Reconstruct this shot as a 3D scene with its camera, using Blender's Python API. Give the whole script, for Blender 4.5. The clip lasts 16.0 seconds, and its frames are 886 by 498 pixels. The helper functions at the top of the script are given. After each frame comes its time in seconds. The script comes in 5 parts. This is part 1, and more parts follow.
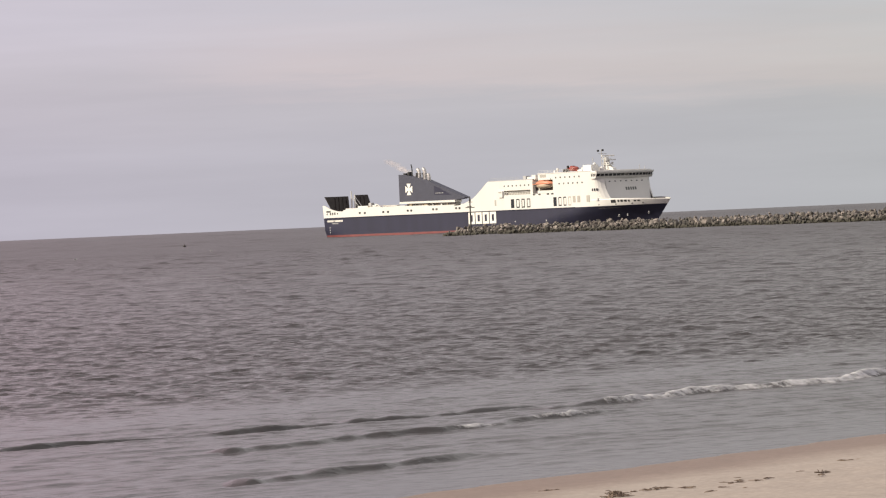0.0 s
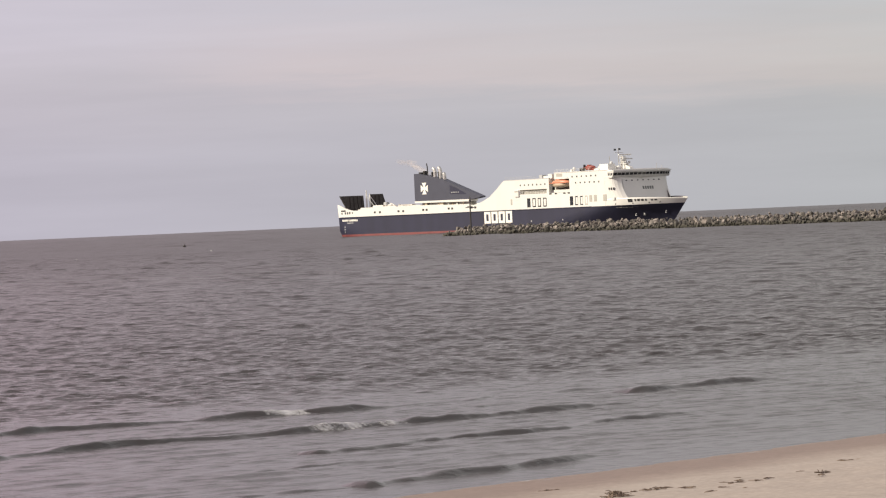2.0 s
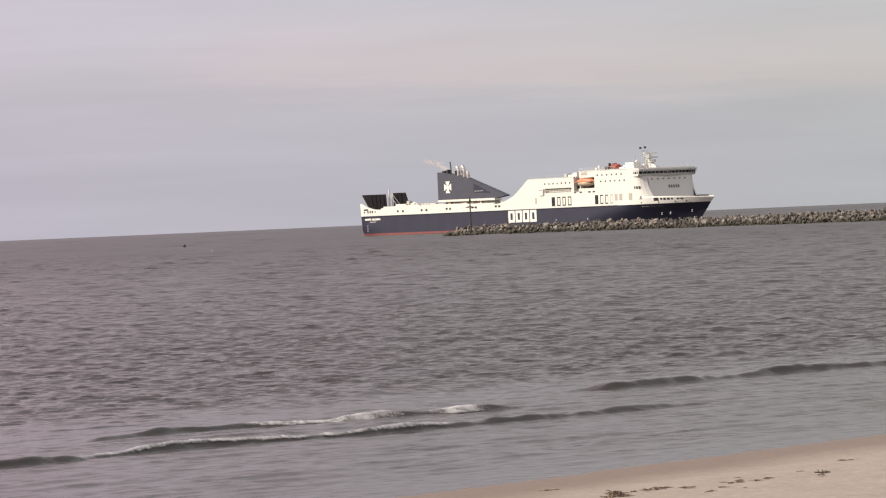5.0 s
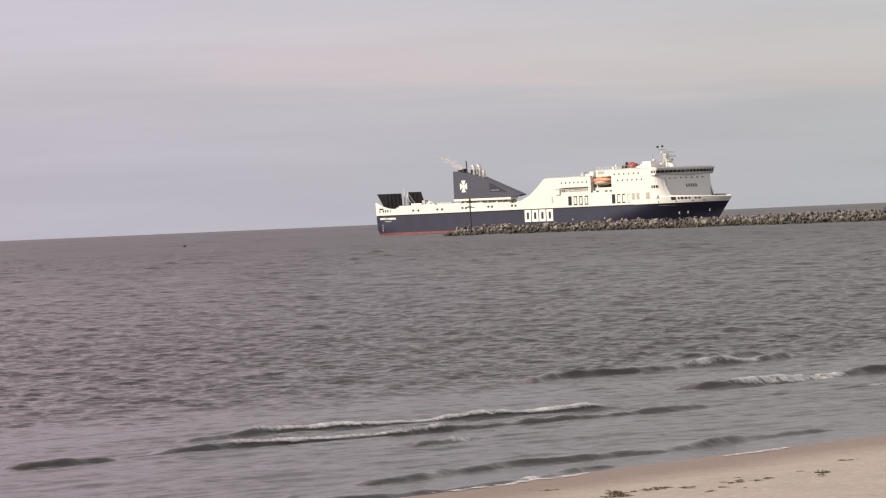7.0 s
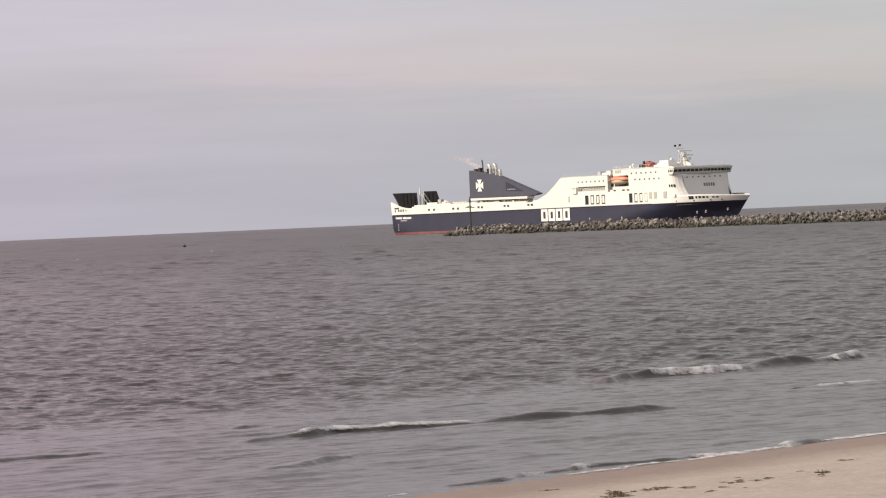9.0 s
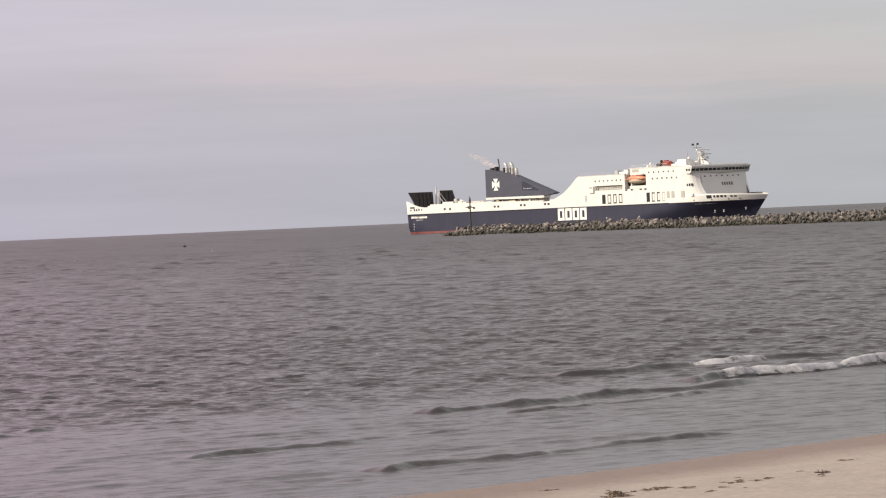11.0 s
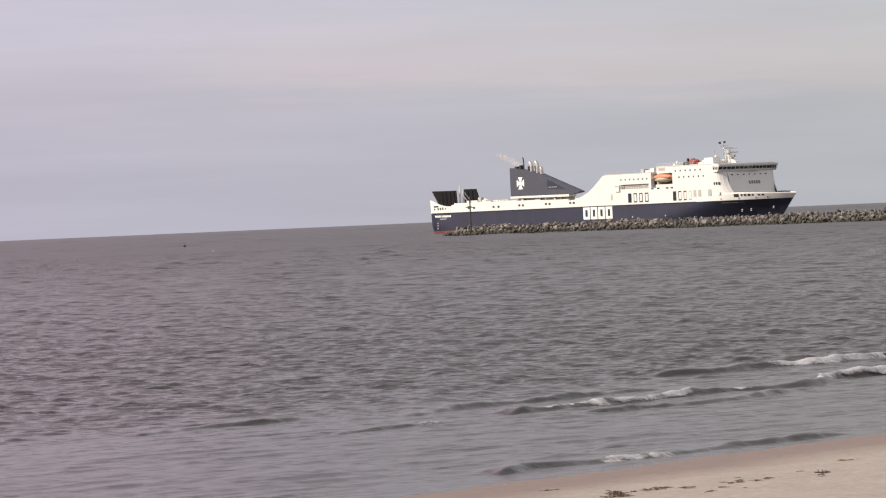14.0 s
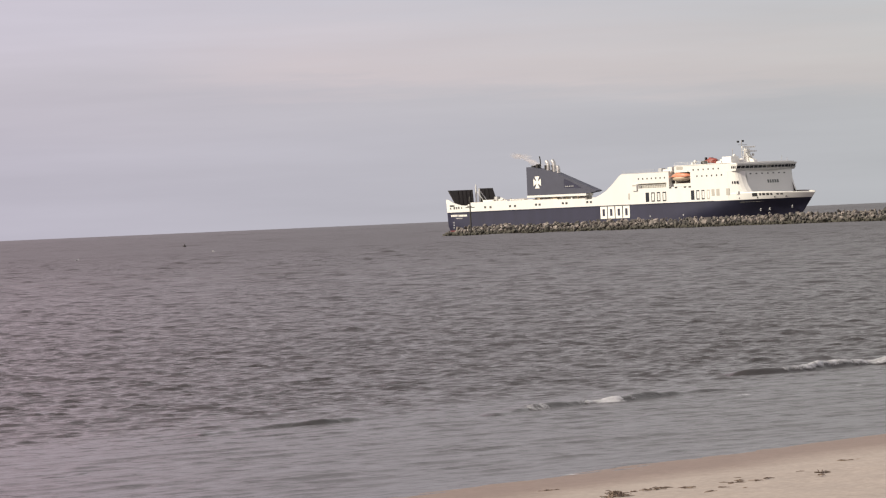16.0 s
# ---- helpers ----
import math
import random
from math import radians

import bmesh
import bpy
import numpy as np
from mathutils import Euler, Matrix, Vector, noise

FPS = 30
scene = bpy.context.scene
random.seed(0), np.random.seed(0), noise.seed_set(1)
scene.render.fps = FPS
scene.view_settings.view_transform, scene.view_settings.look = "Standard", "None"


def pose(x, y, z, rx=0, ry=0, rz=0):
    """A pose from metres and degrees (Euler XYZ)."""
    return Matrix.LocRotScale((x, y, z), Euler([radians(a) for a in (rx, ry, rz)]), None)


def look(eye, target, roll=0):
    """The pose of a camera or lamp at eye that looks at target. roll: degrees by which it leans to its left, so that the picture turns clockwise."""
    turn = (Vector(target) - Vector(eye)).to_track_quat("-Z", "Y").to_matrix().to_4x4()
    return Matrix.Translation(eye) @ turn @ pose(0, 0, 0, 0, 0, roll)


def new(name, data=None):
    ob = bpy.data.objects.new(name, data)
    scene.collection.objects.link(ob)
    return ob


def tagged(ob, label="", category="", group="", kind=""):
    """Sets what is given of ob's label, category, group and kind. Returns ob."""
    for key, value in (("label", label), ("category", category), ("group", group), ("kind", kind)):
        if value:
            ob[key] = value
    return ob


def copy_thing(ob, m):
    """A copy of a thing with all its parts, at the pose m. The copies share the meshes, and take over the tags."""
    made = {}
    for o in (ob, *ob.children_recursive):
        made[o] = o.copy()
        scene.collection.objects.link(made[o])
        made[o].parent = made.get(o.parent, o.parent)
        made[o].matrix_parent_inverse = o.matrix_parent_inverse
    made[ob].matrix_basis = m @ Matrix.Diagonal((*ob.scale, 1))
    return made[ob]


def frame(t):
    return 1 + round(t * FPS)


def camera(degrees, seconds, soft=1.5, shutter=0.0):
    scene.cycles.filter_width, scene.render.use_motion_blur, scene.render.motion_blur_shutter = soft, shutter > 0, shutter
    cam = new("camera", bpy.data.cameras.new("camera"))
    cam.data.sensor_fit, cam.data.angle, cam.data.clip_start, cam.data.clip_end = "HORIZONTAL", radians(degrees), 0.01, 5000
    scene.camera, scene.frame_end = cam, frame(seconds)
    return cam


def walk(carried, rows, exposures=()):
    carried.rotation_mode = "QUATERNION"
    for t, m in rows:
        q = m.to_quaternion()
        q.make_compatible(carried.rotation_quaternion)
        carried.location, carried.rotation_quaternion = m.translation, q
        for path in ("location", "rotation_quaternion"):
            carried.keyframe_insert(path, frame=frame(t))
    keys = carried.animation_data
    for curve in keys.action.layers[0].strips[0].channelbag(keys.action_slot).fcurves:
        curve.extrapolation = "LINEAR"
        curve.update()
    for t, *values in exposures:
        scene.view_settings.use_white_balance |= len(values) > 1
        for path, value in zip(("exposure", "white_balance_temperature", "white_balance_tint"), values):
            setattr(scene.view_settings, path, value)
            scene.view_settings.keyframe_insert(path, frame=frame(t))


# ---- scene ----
# ---------------------------------------------------------------- camera
EYE_H = 6.11                      # above the still water
cam = camera(13.755, 16.0, soft=1.2)
stand = pose(0, 0, EYE_H) @ pose(0, 0, 0, 90 - 0.4977, 0, 0) @ pose(0, 0, 0, 0, 0, -2.4965)
walk(cam, [(0.0, stand), (16.0, stand)],
     exposures=[(0.0, 0.0, 6500, 10), (9.0, 0.0, 6500, 10), (11.5, 0.0, 6430, 10), (12.5, 0.0, 6330, 11), (13.0, 0.0, 6240, 11), (14.5, 0.0, 6370, 11), (16.0, 0.0, 6440, 10)])

# ---------------------------------------------------------------- sky and sun
SUN_AZ, SUN_EL = 262.0, 29.0      # compass degrees from +y, clockwise; elevation
world = bpy.data.worlds.new("sky")
scene.world = world
world.use_nodes = True


def build_sky():
    nt = world.node_tree
    nt.nodes.clear()
    N, L = nt.nodes.new, nt.links.new
    out, bg = N("ShaderNodeOutputWorld"), N("ShaderNodeBackground")
    sky = N("ShaderNodeTexSky")
    sky.sky_type, sky.sun_disc = "NISHITA", False
    sky.sun_elevation, sky.sun_rotation = radians(SUN_EL), radians(SUN_AZ)
    sky.air_density, sky.dust_density = 1.0, 3.0
    tc = N("ShaderNodeTexCoord")
    # thin stratus: broad soft bands stretched along the horizon
    mp = N("ShaderNodeMapping")
    mp.inputs["Scale"].default_value = (7.0, 7.0, 70.0)
    mp.inputs["Location"].default_value = (0.4, 0.0, 0.55)
    L(tc.outputs["Generated"], mp.inputs["Vector"])
    n1 = N("ShaderNodeTexNoise")
    n1.inputs["Scale"].default_value, n1.inputs["Detail"].default_value = 1.1, 6.0
    n1.inputs["Roughness"].default_value = 0.55
    L(mp.outputs["Vector"], n1.inputs["Vector"])
    mp2 = N("ShaderNodeMapping")
    mp2.inputs["Scale"].default_value = (7.0, 7.0, 90.0)
    L(tc.outputs["Generated"], mp2.inputs["Vector"])
    n2 = N("ShaderNodeTexNoise")
    n2.inputs["Scale"].default_value, n2.inputs["Detail"].default_value = 1.0, 5.0
    L(mp2.outputs["Vector"], n2.inputs["Vector"])
    # cloud tone by height: grey-blue haze low down, a warm pale bank above it
    sep = N("ShaderNodeSeparateXYZ")
    L(tc.outputs["Generated"], sep.inputs[0])
    wob = N("ShaderNodeMath")
    wob.operation = "MULTIPLY_ADD"
    wob.inputs[1].default_value = 0.014
    L(n1.outputs["Fac"], wob.inputs[0])
    L(sep.outputs["Z"], wob.inputs[2])
    ramp = N("ShaderNodeValToRGB")
    L(wob.outputs[0], ramp.inputs["Fac"])
    cr = ramp.color_ramp
    tone = [(0.000, (0.492, 0.478, 0.500)), (0.030, (0.508, 0.490, 0.508)), (0.040, (0.530, 0.505, 0.515)),
            (0.0475, (0.556, 0.530, 0.535)), (0.054, (0.572, 0.543, 0.552)), (0.066, (0.582, 0.556, 0.574)),
            (0.14, (0.636, 0.574, 0.566)),
            (0.45, (0.612, 0.560, 0.550)), (1.0, (0.53, 0.51, 0.53))]
    while len(cr.elements) < len(tone):
        cr.elements.new(0.5)
    for e, (p, c) in zip(cr.elements, tone):
        e.position, e.color = p, (*c, 1)
    # faint lilac left, faint green-grey right: the lens's colour cast put into the sky
    side = N("ShaderNodeMapRange")
    side.inputs["From Min"].default_value, side.inputs["From Max"].default_value = -0.13, 0.13
    L(sep.outputs["X"], side.inputs["Value"])
    tint = N("ShaderNodeMix")
    tint.data_type = "RGBA"
    tint.inputs["A"].default_value, tint.inputs["B"].default_value = (1.012, 0.982, 1.09, 1), (0.956, 1.004, 0.992, 1)
    L(side.outputs["Result"], tint.inputs["Factor"])
    mul = N("ShaderNodeMix")
    mul.data_type, mul.blend_type = "RGBA", "MULTIPLY"
    mul.inputs["Factor"].default_value = 1.0
    L(ramp.outputs["Color"], mul.inputs["A"])
    L(tint.outputs["Result"], mul.inputs["B"])
    # a cream bank of cloud, sharp below and soft above, that slants a little against the horizon
    lean = N("ShaderNodeMath")
    lean.operation = "MULTIPLY_ADD"
    lean.inputs[1].default_value = 0.046
    L(sep.outputs["X"], lean.inputs[0])
    L(sep.outputs["Z"], lean.inputs[2])
    rag = N("ShaderNodeMapping")
    rag.inputs["Scale"].default_value = (22.0, 22.0, 260.0)
    rag.inputs["Rotation"].default_value = (0, radians(2.6), 0)
    L(tc.outputs["Generated"], rag.inputs["Vector"])
    n3 = N("ShaderNodeTexNoise")
    n3.inputs["Scale"].default_value, n3.inputs["Detail"].default_value, n3.inputs["Roughness"].default_value = 1.0, 7.0, 0.6
    L(rag.outputs["Vector"], n3.inputs["Vector"])
    torn = N("ShaderNodeMath")
    torn.operation = "MULTIPLY_ADD"
    torn.inputs[1].default_value = 0.016
    L(n3.outputs["Fac"], torn.inputs[0])
    L(lean.outputs[0], torn.inputs[2])
    bank = N("ShaderNodeValToRGB")
    L(torn.outputs[0], bank.inputs["Fac"])
    be = bank.color_ramp.elements
    be[0].position, be[0].color = 0.0405, (0, 0, 0, 1)
    be[1].position, be[1].color = 0.0660, (0, 0, 0, 1)
    be.new(0.0462).color = (1, 1, 1, 1)
    be.new(0.0530).color = (0.7, 0.7, 0.7, 1)
    start = N("ShaderNodeMapRange")
    start.interpolation_type = "SMOOTHSTEP"
    start.inputs["From Min"].default_value, start.inputs["From Max"].default_value = -0.095, -0.03
    L(sep.outputs["X"], start.inputs["Value"])
    show = N("ShaderNodeMath")
    show.operation = "MULTIPLY"
    L(bank.outputs["Color"], show.inputs[0])
    L(start.outputs["Result"], show.inputs[1])
    warm = N("ShaderNodeMix")
    warm.data_type, warm.blend_type = "RGBA", "MULTIPLY"
    warm.inputs["B"].default_value = (1.125, 1.055, 1.02, 1)
    L(show.outputs[0], warm.inputs["Factor"])
    L(mul.outputs["Result"], warm.inputs["A"])
    # unseen glow added high on the sun's side so the sea reflects brighter, pinker
    west, high = N("ShaderNodeMapRange"), N("ShaderNodeMapRange")
    west.interpolation_type = high.interpolation_type = "SMOOTHSTEP"
    west.inputs["From Min"].default_value, west.inputs["From Max"].default_value = 0.0, -0.16
    high.inputs["From Min"].default_value, high.inputs["From Max"].default_value = 0.062, 0.12
    L(sep.outputs["X"], west.inputs["Value"])
    L(sep.outputs["Z"], high.inputs["Value"])
    side_glow, glow = N("ShaderNodeMath"), N("ShaderNodeMix")
    side_glow.operation = "MULTIPLY"
    L(west.outputs["Result"], side_glow.inputs[0])
    L(high.outputs["Result"], side_glow.inputs[1])
    glow.data_type, glow.blend_type = "RGBA", "MULTIPLY"
    glow.inputs["B"].default_value = (1.27, 1.14, 1.16, 1)
    L(side_glow.outputs[0], glow.inputs["Factor"])
    L(warm.outputs["Result"], glow.inputs["A"])
    streaky = N("ShaderNodeMath")
    streaky.operation = "MULTIPLY_ADD"
    streaky.inputs[1].default_value = 0.35
    L(n3.outputs["Fac"], streaky.inputs[0])
    L(n2.outputs["Fac"], streaky.inputs[2])
    wisps = N("ShaderNodeMapRange")
    wisps.inputs["From Min"].default_value, wisps.inputs["From Max"].default_value = 0.42, 0.93
    wisps.inputs["To Min"].default_value, wisps.inputs["To Max"].default_value = 10.05, 11.25
    L(streaky.outputs[0], wisps.inputs["Value"])
    amp = N("ShaderNodeVectorMath")
    amp.operation = "SCALE"
    L(glow.outputs["Result"], amp.inputs[0])
    L(wisps.outputs["Result"], amp.inputs["Scale"])
    cover = N("ShaderNodeMix")
    cover.data_type = "RGBA"
    cover.inputs["Factor"].default_value = 0.93
    L(sky.outputs["Color"], cover.inputs["A"])
    L(amp.outputs["Vector"], cover.inputs["B"])
    L(cover.outputs["Result"], bg.inputs["Color"])
    bg.inputs["Strength"].default_value = 0.1
    L(bg.outputs[0], out.inputs["Surface"])


build_sky()
sun_data = bpy.data.lights.new("sun", "SUN")
sun_data.energy, sun_data.angle, sun_data.color = 4.9, radians(1.5), (1.0, 0.92, 0.725)
sun = new("sun", sun_data)
_a, _e = radians(SUN_AZ), radians(SUN_EL)
sun.matrix_world = look((400 * math.sin(_a) * math.cos(_e), 400 * math.cos(_a) * math.cos(_e), 400 * math.sin(_e)), (0, 0, 0))


# ---------------------------------------------------------------- materials
def material(name, base, rough=0.6, metal=0.0, grain=None, bump=0.0, stain=0.0, spec=0.5, stain_scale=0.3, streak=False):
    """Principled paint or stone: base colour varied at two scales, with fine relief."""
    m = bpy.data.materials.new(name)
    m.use_nodes = True
    nt = m.node_tree
    N, L = nt.nodes.new, nt.links.new
    b = nt.nodes["Principled BSDF"]
    b.inputs["Roughness"].default_value, b.inputs["Metallic"].default_value = rough, metal
    b.inputs["Specular IOR Level"].default_value = spec
    b.inputs["Base Color"].default_value = (*base, 1)
    tc = N("ShaderNodeTexCoord")
    vec = tc.outputs["Object"]
    if streak:
        mp = N("ShaderNodeMapping")
        mp.inputs["Scale"].default_value = (1.0, 1.0, 0.12)
        L(vec, mp.inputs["Vector"])
        big_vec = mp.outputs["Vector"]
    else:
        big_vec = vec
    if stain or grain:
        big = N("ShaderNodeTexNoise")
        big.inputs["Scale"].default_value, big.inputs["Detail"].default_value = stain_scale, 5
        L(big_vec, big.inputs["Vector"])
        fine = N("ShaderNodeTexNoise")
        fine.inputs["Scale"].default_value, fine.inputs["Detail"].default_value = grain or 8, 4
        L(vec, fine.inputs["Vector"])
        add = N("ShaderNodeMath")
        add.operation = "MULTIPLY_ADD"
        add.inputs[1].default_value = 0.45
        L(fine.outputs["Fac"], add.inputs[0])
        L(big.outputs["Fac"], add.inputs[2])
        mr = N("ShaderNodeMapRange")
        mr.inputs["From Min"].default_value, mr.inputs["From Max"].default_value = 0.45, 1.0
        mr.inputs["To Min"].default_value, mr.inputs["To Max"].default_value = 1 - stain, 1 + stain * 0.35
        L(add.outputs[0], mr.inputs["Value"])
        sc = N("ShaderNodeVectorMath")
        sc.operation = "SCALE"
        sc.inputs[0].default_value = base
        L(mr.outputs["Result"], sc.inputs["Scale"])
        L(sc.outputs["Vector"], b.inputs["Base Color"])
        if bump:
            bp = N("ShaderNodeBump")
            bp.inputs["Strength"].default_value, bp.inputs["Distance"].default_value = bump, 0.05
            L(fine.outputs["Fac"], bp.inputs["Height"])
            L(bp.outputs["Normal"], b.inputs["Normal"])
    return m


WHITE = material("white_ship_paint", (0.73, 0.72, 0.685), 0.45, grain=3, stain=0.07, stain_scale=0.25, streak=True)
NAVY = material("navy_hull_paint", (0.023, 0.024, 0.050), 0.42, grain=2, stain=0.22, stain_scale=0.2, streak=True)
FUNNEL_BLUE = material("navy_funnel_paint", (0.052, 0.055, 0.082), 0.5, grain=2, stain=0.15, stain_scale=0.3)
BOOT_RED = material("red_boot_topping", (0.20, 0.055, 0.055), 0.55, grain=2, stain=0.25, stain_scale=0.3)
DECK = material("grey_green_deck_paint", (0.16, 0.17, 0.16), 0.7, grain=3, stain=0.2)
# near-black for the painted shade of uncut openings; also flags and deck gear
DARK = material("dark_opening", (0.020, 0.020, 0.022), 0.5)
RAMP_DARK = material("dark_ramp_steel", (0.055, 0.045, 0.042), 0.6, grain=2, stain=0.3)
GLASS = material("dark_window_glass", (0.025, 0.027, 0.032), 0.12, spec=0.5)
GREYPAINT = material("pale_grey_paint", (0.45, 0.45, 0.45), 0.5, grain=3, stain=0.12)
CREAMGREY = material("shutter_grey_paint", (0.42, 0.40, 0.36), 0.6, grain=3, stain=0.1)
ORANGE = material("orange_boat_shell", (0.60, 0.25, 0.15), 0.4, grain=3, stain=0.1)
CREAM = material("weathered_cream_shell", (0.58, 0.46, 0.34), 0.45, grain=3, stain=0.15)
# brown darkened so that its colour holds the open shade of the lifeboat bay
BAYSHADE = material("brown_bay_painted_shade", (0.13, 0.10, 0.09), 0.7, grain=3, stain=0.2)
REDORANGE = material("red_rescue_boat", (0.26, 0.055, 0.04), 0.45)
STEEL = material("brushed_exhaust_steel", (0.62, 0.60, 0.57), 0.35, metal=0.6, grain=6, stain=0.15)
SOOT = material("soot_black_steel", (0.030, 0.028, 0.028), 0.7)
POLE = material("weathered_dark_iron", (0.045, 0.040, 0.036), 0.6, grain=8, stain=0.3)
TAN = material("tan_deck_gear_paint", (0.42, 0.33, 0.23), 0.6, grain=3, stain=0.2)
LETTER = material("white_lettering_paint", (0.82, 0.80, 0.74), 0.5)
FEATHER = material("white_plumage", (0.80, 0.79, 0.77), 0.8, grain=20, stain=0.1)
FEATHER_GREY = material("grey_plumage", (0.35, 0.36, 0.38), 0.8, grain=20, stain=0.1)
BEAK = material("yellow_bill", (0.55, 0.35, 0.06), 0.5)
WOOD = material("wet_driftwood", (0.15, 0.11, 0.08), 0.8, grain=30, stain=0.4, bump=0.5, stain_scale=6)
WEED = material("dark_seaweed_wrack", (0.21, 0.155, 0.115), 0.8, grain=40, stain=0.5, bump=0.5, stain_scale=9)


def rock_material():
    m = material("breakwater_concrete_and_stone", (0.205, 0.193, 0.182), 0.85, grain=2.2, stain=0.45, bump=0.6, stain_scale=0.5)
    nt = m.node_tree
    N, L = nt.nodes.new, nt.links.new
    b = nt.nodes["Principled BSDF"]
    src = b.inputs["Base Color"].links[0].from_socket
    info = N("ShaderNodeObjectInfo")
    isl = N("ShaderNodeNewGeometry")
    add = N("ShaderNodeMath")
    L(info.outputs["Random"], add.inputs[0])
    L(isl.outputs["Random Per Island"], add.inputs[1])
    fr = N("ShaderNodeMath")
    fr.operation = "FRACT"
    L(add.outputs[0], fr.inputs[0])
    ramp = N("ShaderNodeValToRGB")
    L(fr.outputs[0], ramp.inputs["Fac"])
    cr = ramp.color_ramp
    for p, c in ((0.25, (0.52, 0.51, 0.48, 1)), (0.55, (0.85, 0.80, 0.75, 1)), (0.8, (1.25, 1.14, 1.08, 1))):
        cr.elements.new(p).color = c
    cr.elements[0].color, cr.elements[-1].color = (0.38, 0.38, 0.35, 1), (1.8, 1.68, 1.6, 1)
    mul = N("ShaderNodeMix")
    mul.data_type, mul.blend_type = "RGBA", "MULTIPLY"
    mul.inputs["Factor"].default_value = 1.0
    L(src, mul.inputs["A"])
    L(ramp.outputs["Color"], mul.inputs["B"])
    # weed and wet stain up to the reach of the waves
    sep, band = N("ShaderNodeSeparateXYZ"), N("ShaderNodeMapRange")
    L(isl.outputs["Position"], sep.inputs[0])
    band.inputs["From Min"].default_value, band.inputs["From Max"].default_value = 0.5, 1.5
    L(sep.outputs["Z"], band.inputs["Value"])
    weed = N("ShaderNodeMix")
    weed.data_type = "RGBA"
    weed.inputs["A"].default_value = (0.050, 0.047, 0.034, 1)
    L(band.outputs["Result"], weed.inputs["Factor"])
    L(mul.outputs["Result"], weed.inputs["B"])
    L(weed.outputs["Result"], b.inputs["Base Color"])
    return m


ROCK = rock_material()


def water_material():
    """Turbid brown-grey shallow sea: a dull body colour under a clear skin with fine ripples."""
    m = bpy.data.materials.new("brown_grey_sea_water")
    m.use_nodes = True
    nt = m.node_tree
    N, L = nt.nodes.new, nt.links.new
    b = nt.nodes["Principled BSDF"]
    b.inputs["Specular IOR Level"].default_value = 0.55
    b.inputs["IOR"].default_value = 1.33
    tc = N("ShaderNodeTexCoord")
    big = N("ShaderNodeTexNoise")
    big.inputs["Scale"].default_value, big.inputs["Detail"].default_value = 0.03, 4
    L(tc.outputs["Object"], big.inputs["Vector"])
    ramp = N("ShaderNodeValToRGB")
    ramp.color_ramp.elements[0].position, ramp.color_ramp.elements[1].position = 0.3, 0.7
    ramp.color_ramp.elements[0].color, ramp.color_ramp.elements[1].color = (0.041, 0.036, 0.036, 1), (0.048, 0.042, 0.042, 1)
    L(big.outputs["Fac"], ramp.inputs["Fac"])
    L(ramp.outputs["Color"], b.inputs["Base Color"])
    # the chop too small to build grows from the sheltered shallows to the open sea
    off = N("ShaderNodeSeparateXYZ")
    L(tc.outputs["Object"], off.inputs[0])
    sea_state = N("ShaderNodeMapRange")
    sea_state.inputs["From Min"].default_value, sea_state.inputs["From Max"].default_value = 130.0, 900.0
    sea_state.inputs["To Min"].default_value, sea_state.inputs["To Max"].default_value = 0.21, 0.36
    L(off.outputs["Y"], sea_state.inputs["Value"])
    L(sea_state.outputs["Result"], b.inputs["Roughness"])
    chop = N("ShaderNodeMapRange")
    chop.inputs["From Min"].default_value, chop.inputs["From Max"].default_value = 90.0, 200.0
    chop.inputs["To Min"].default_value, chop.inputs["To Max"].default_value = 0.15, 0.45
    L(off.outputs["Y"], chop.inputs["Value"])
    mp = N("ShaderNodeMapping")
    mp.inputs["Rotation"].default_value = (0, 0, radians(-6))
    mp.inputs["Scale"].default_value = (0.8, 1.0, 1.0)
    L(tc.outputs["Object"], mp.inputs["Vector"])
    n1 = N("ShaderNodeTexNoise")
    n1.inputs["Scale"].default_value, n1.inputs["Detail"].default_value = 2.5, 3
    L(mp.outputs["Vector"], n1.inputs["Vector"])
    n2 = N("ShaderNodeTexNoise")
    n2.inputs["Scale"].default_value, n2.inputs["Detail"].default_value = 0.35, 5
    L(mp.outputs["Vector"], n2.inputs["Vector"])
    add = N("ShaderNodeMath")
    add.operation = "MULTIPLY_ADD"
    add.inputs[1].default_value = 2.0
    L(n2.outputs["Fac"], add.inputs[0])
    peak = N("ShaderNodeMapRange")
    peak.interpolation_type = "SMOOTHSTEP"
    peak.inputs["From Min"].default_value, peak.inputs["From Max"].default_value = 0.44, 0.72
    L(n1.outputs["Fac"], peak.inputs["Value"])
    L(peak.outputs["Result"], add.inputs[2])
    bp = N("ShaderNodeBump")
    bp.inputs["Distance"].default_value = 0.12
    L(chop.outputs["Result"], bp.inputs["Strength"])
    L(add.outputs[0], bp.inputs["Height"])
    L(bp.outputs["Normal"], b.inputs["Normal"])
    return m


WATER = water_material()


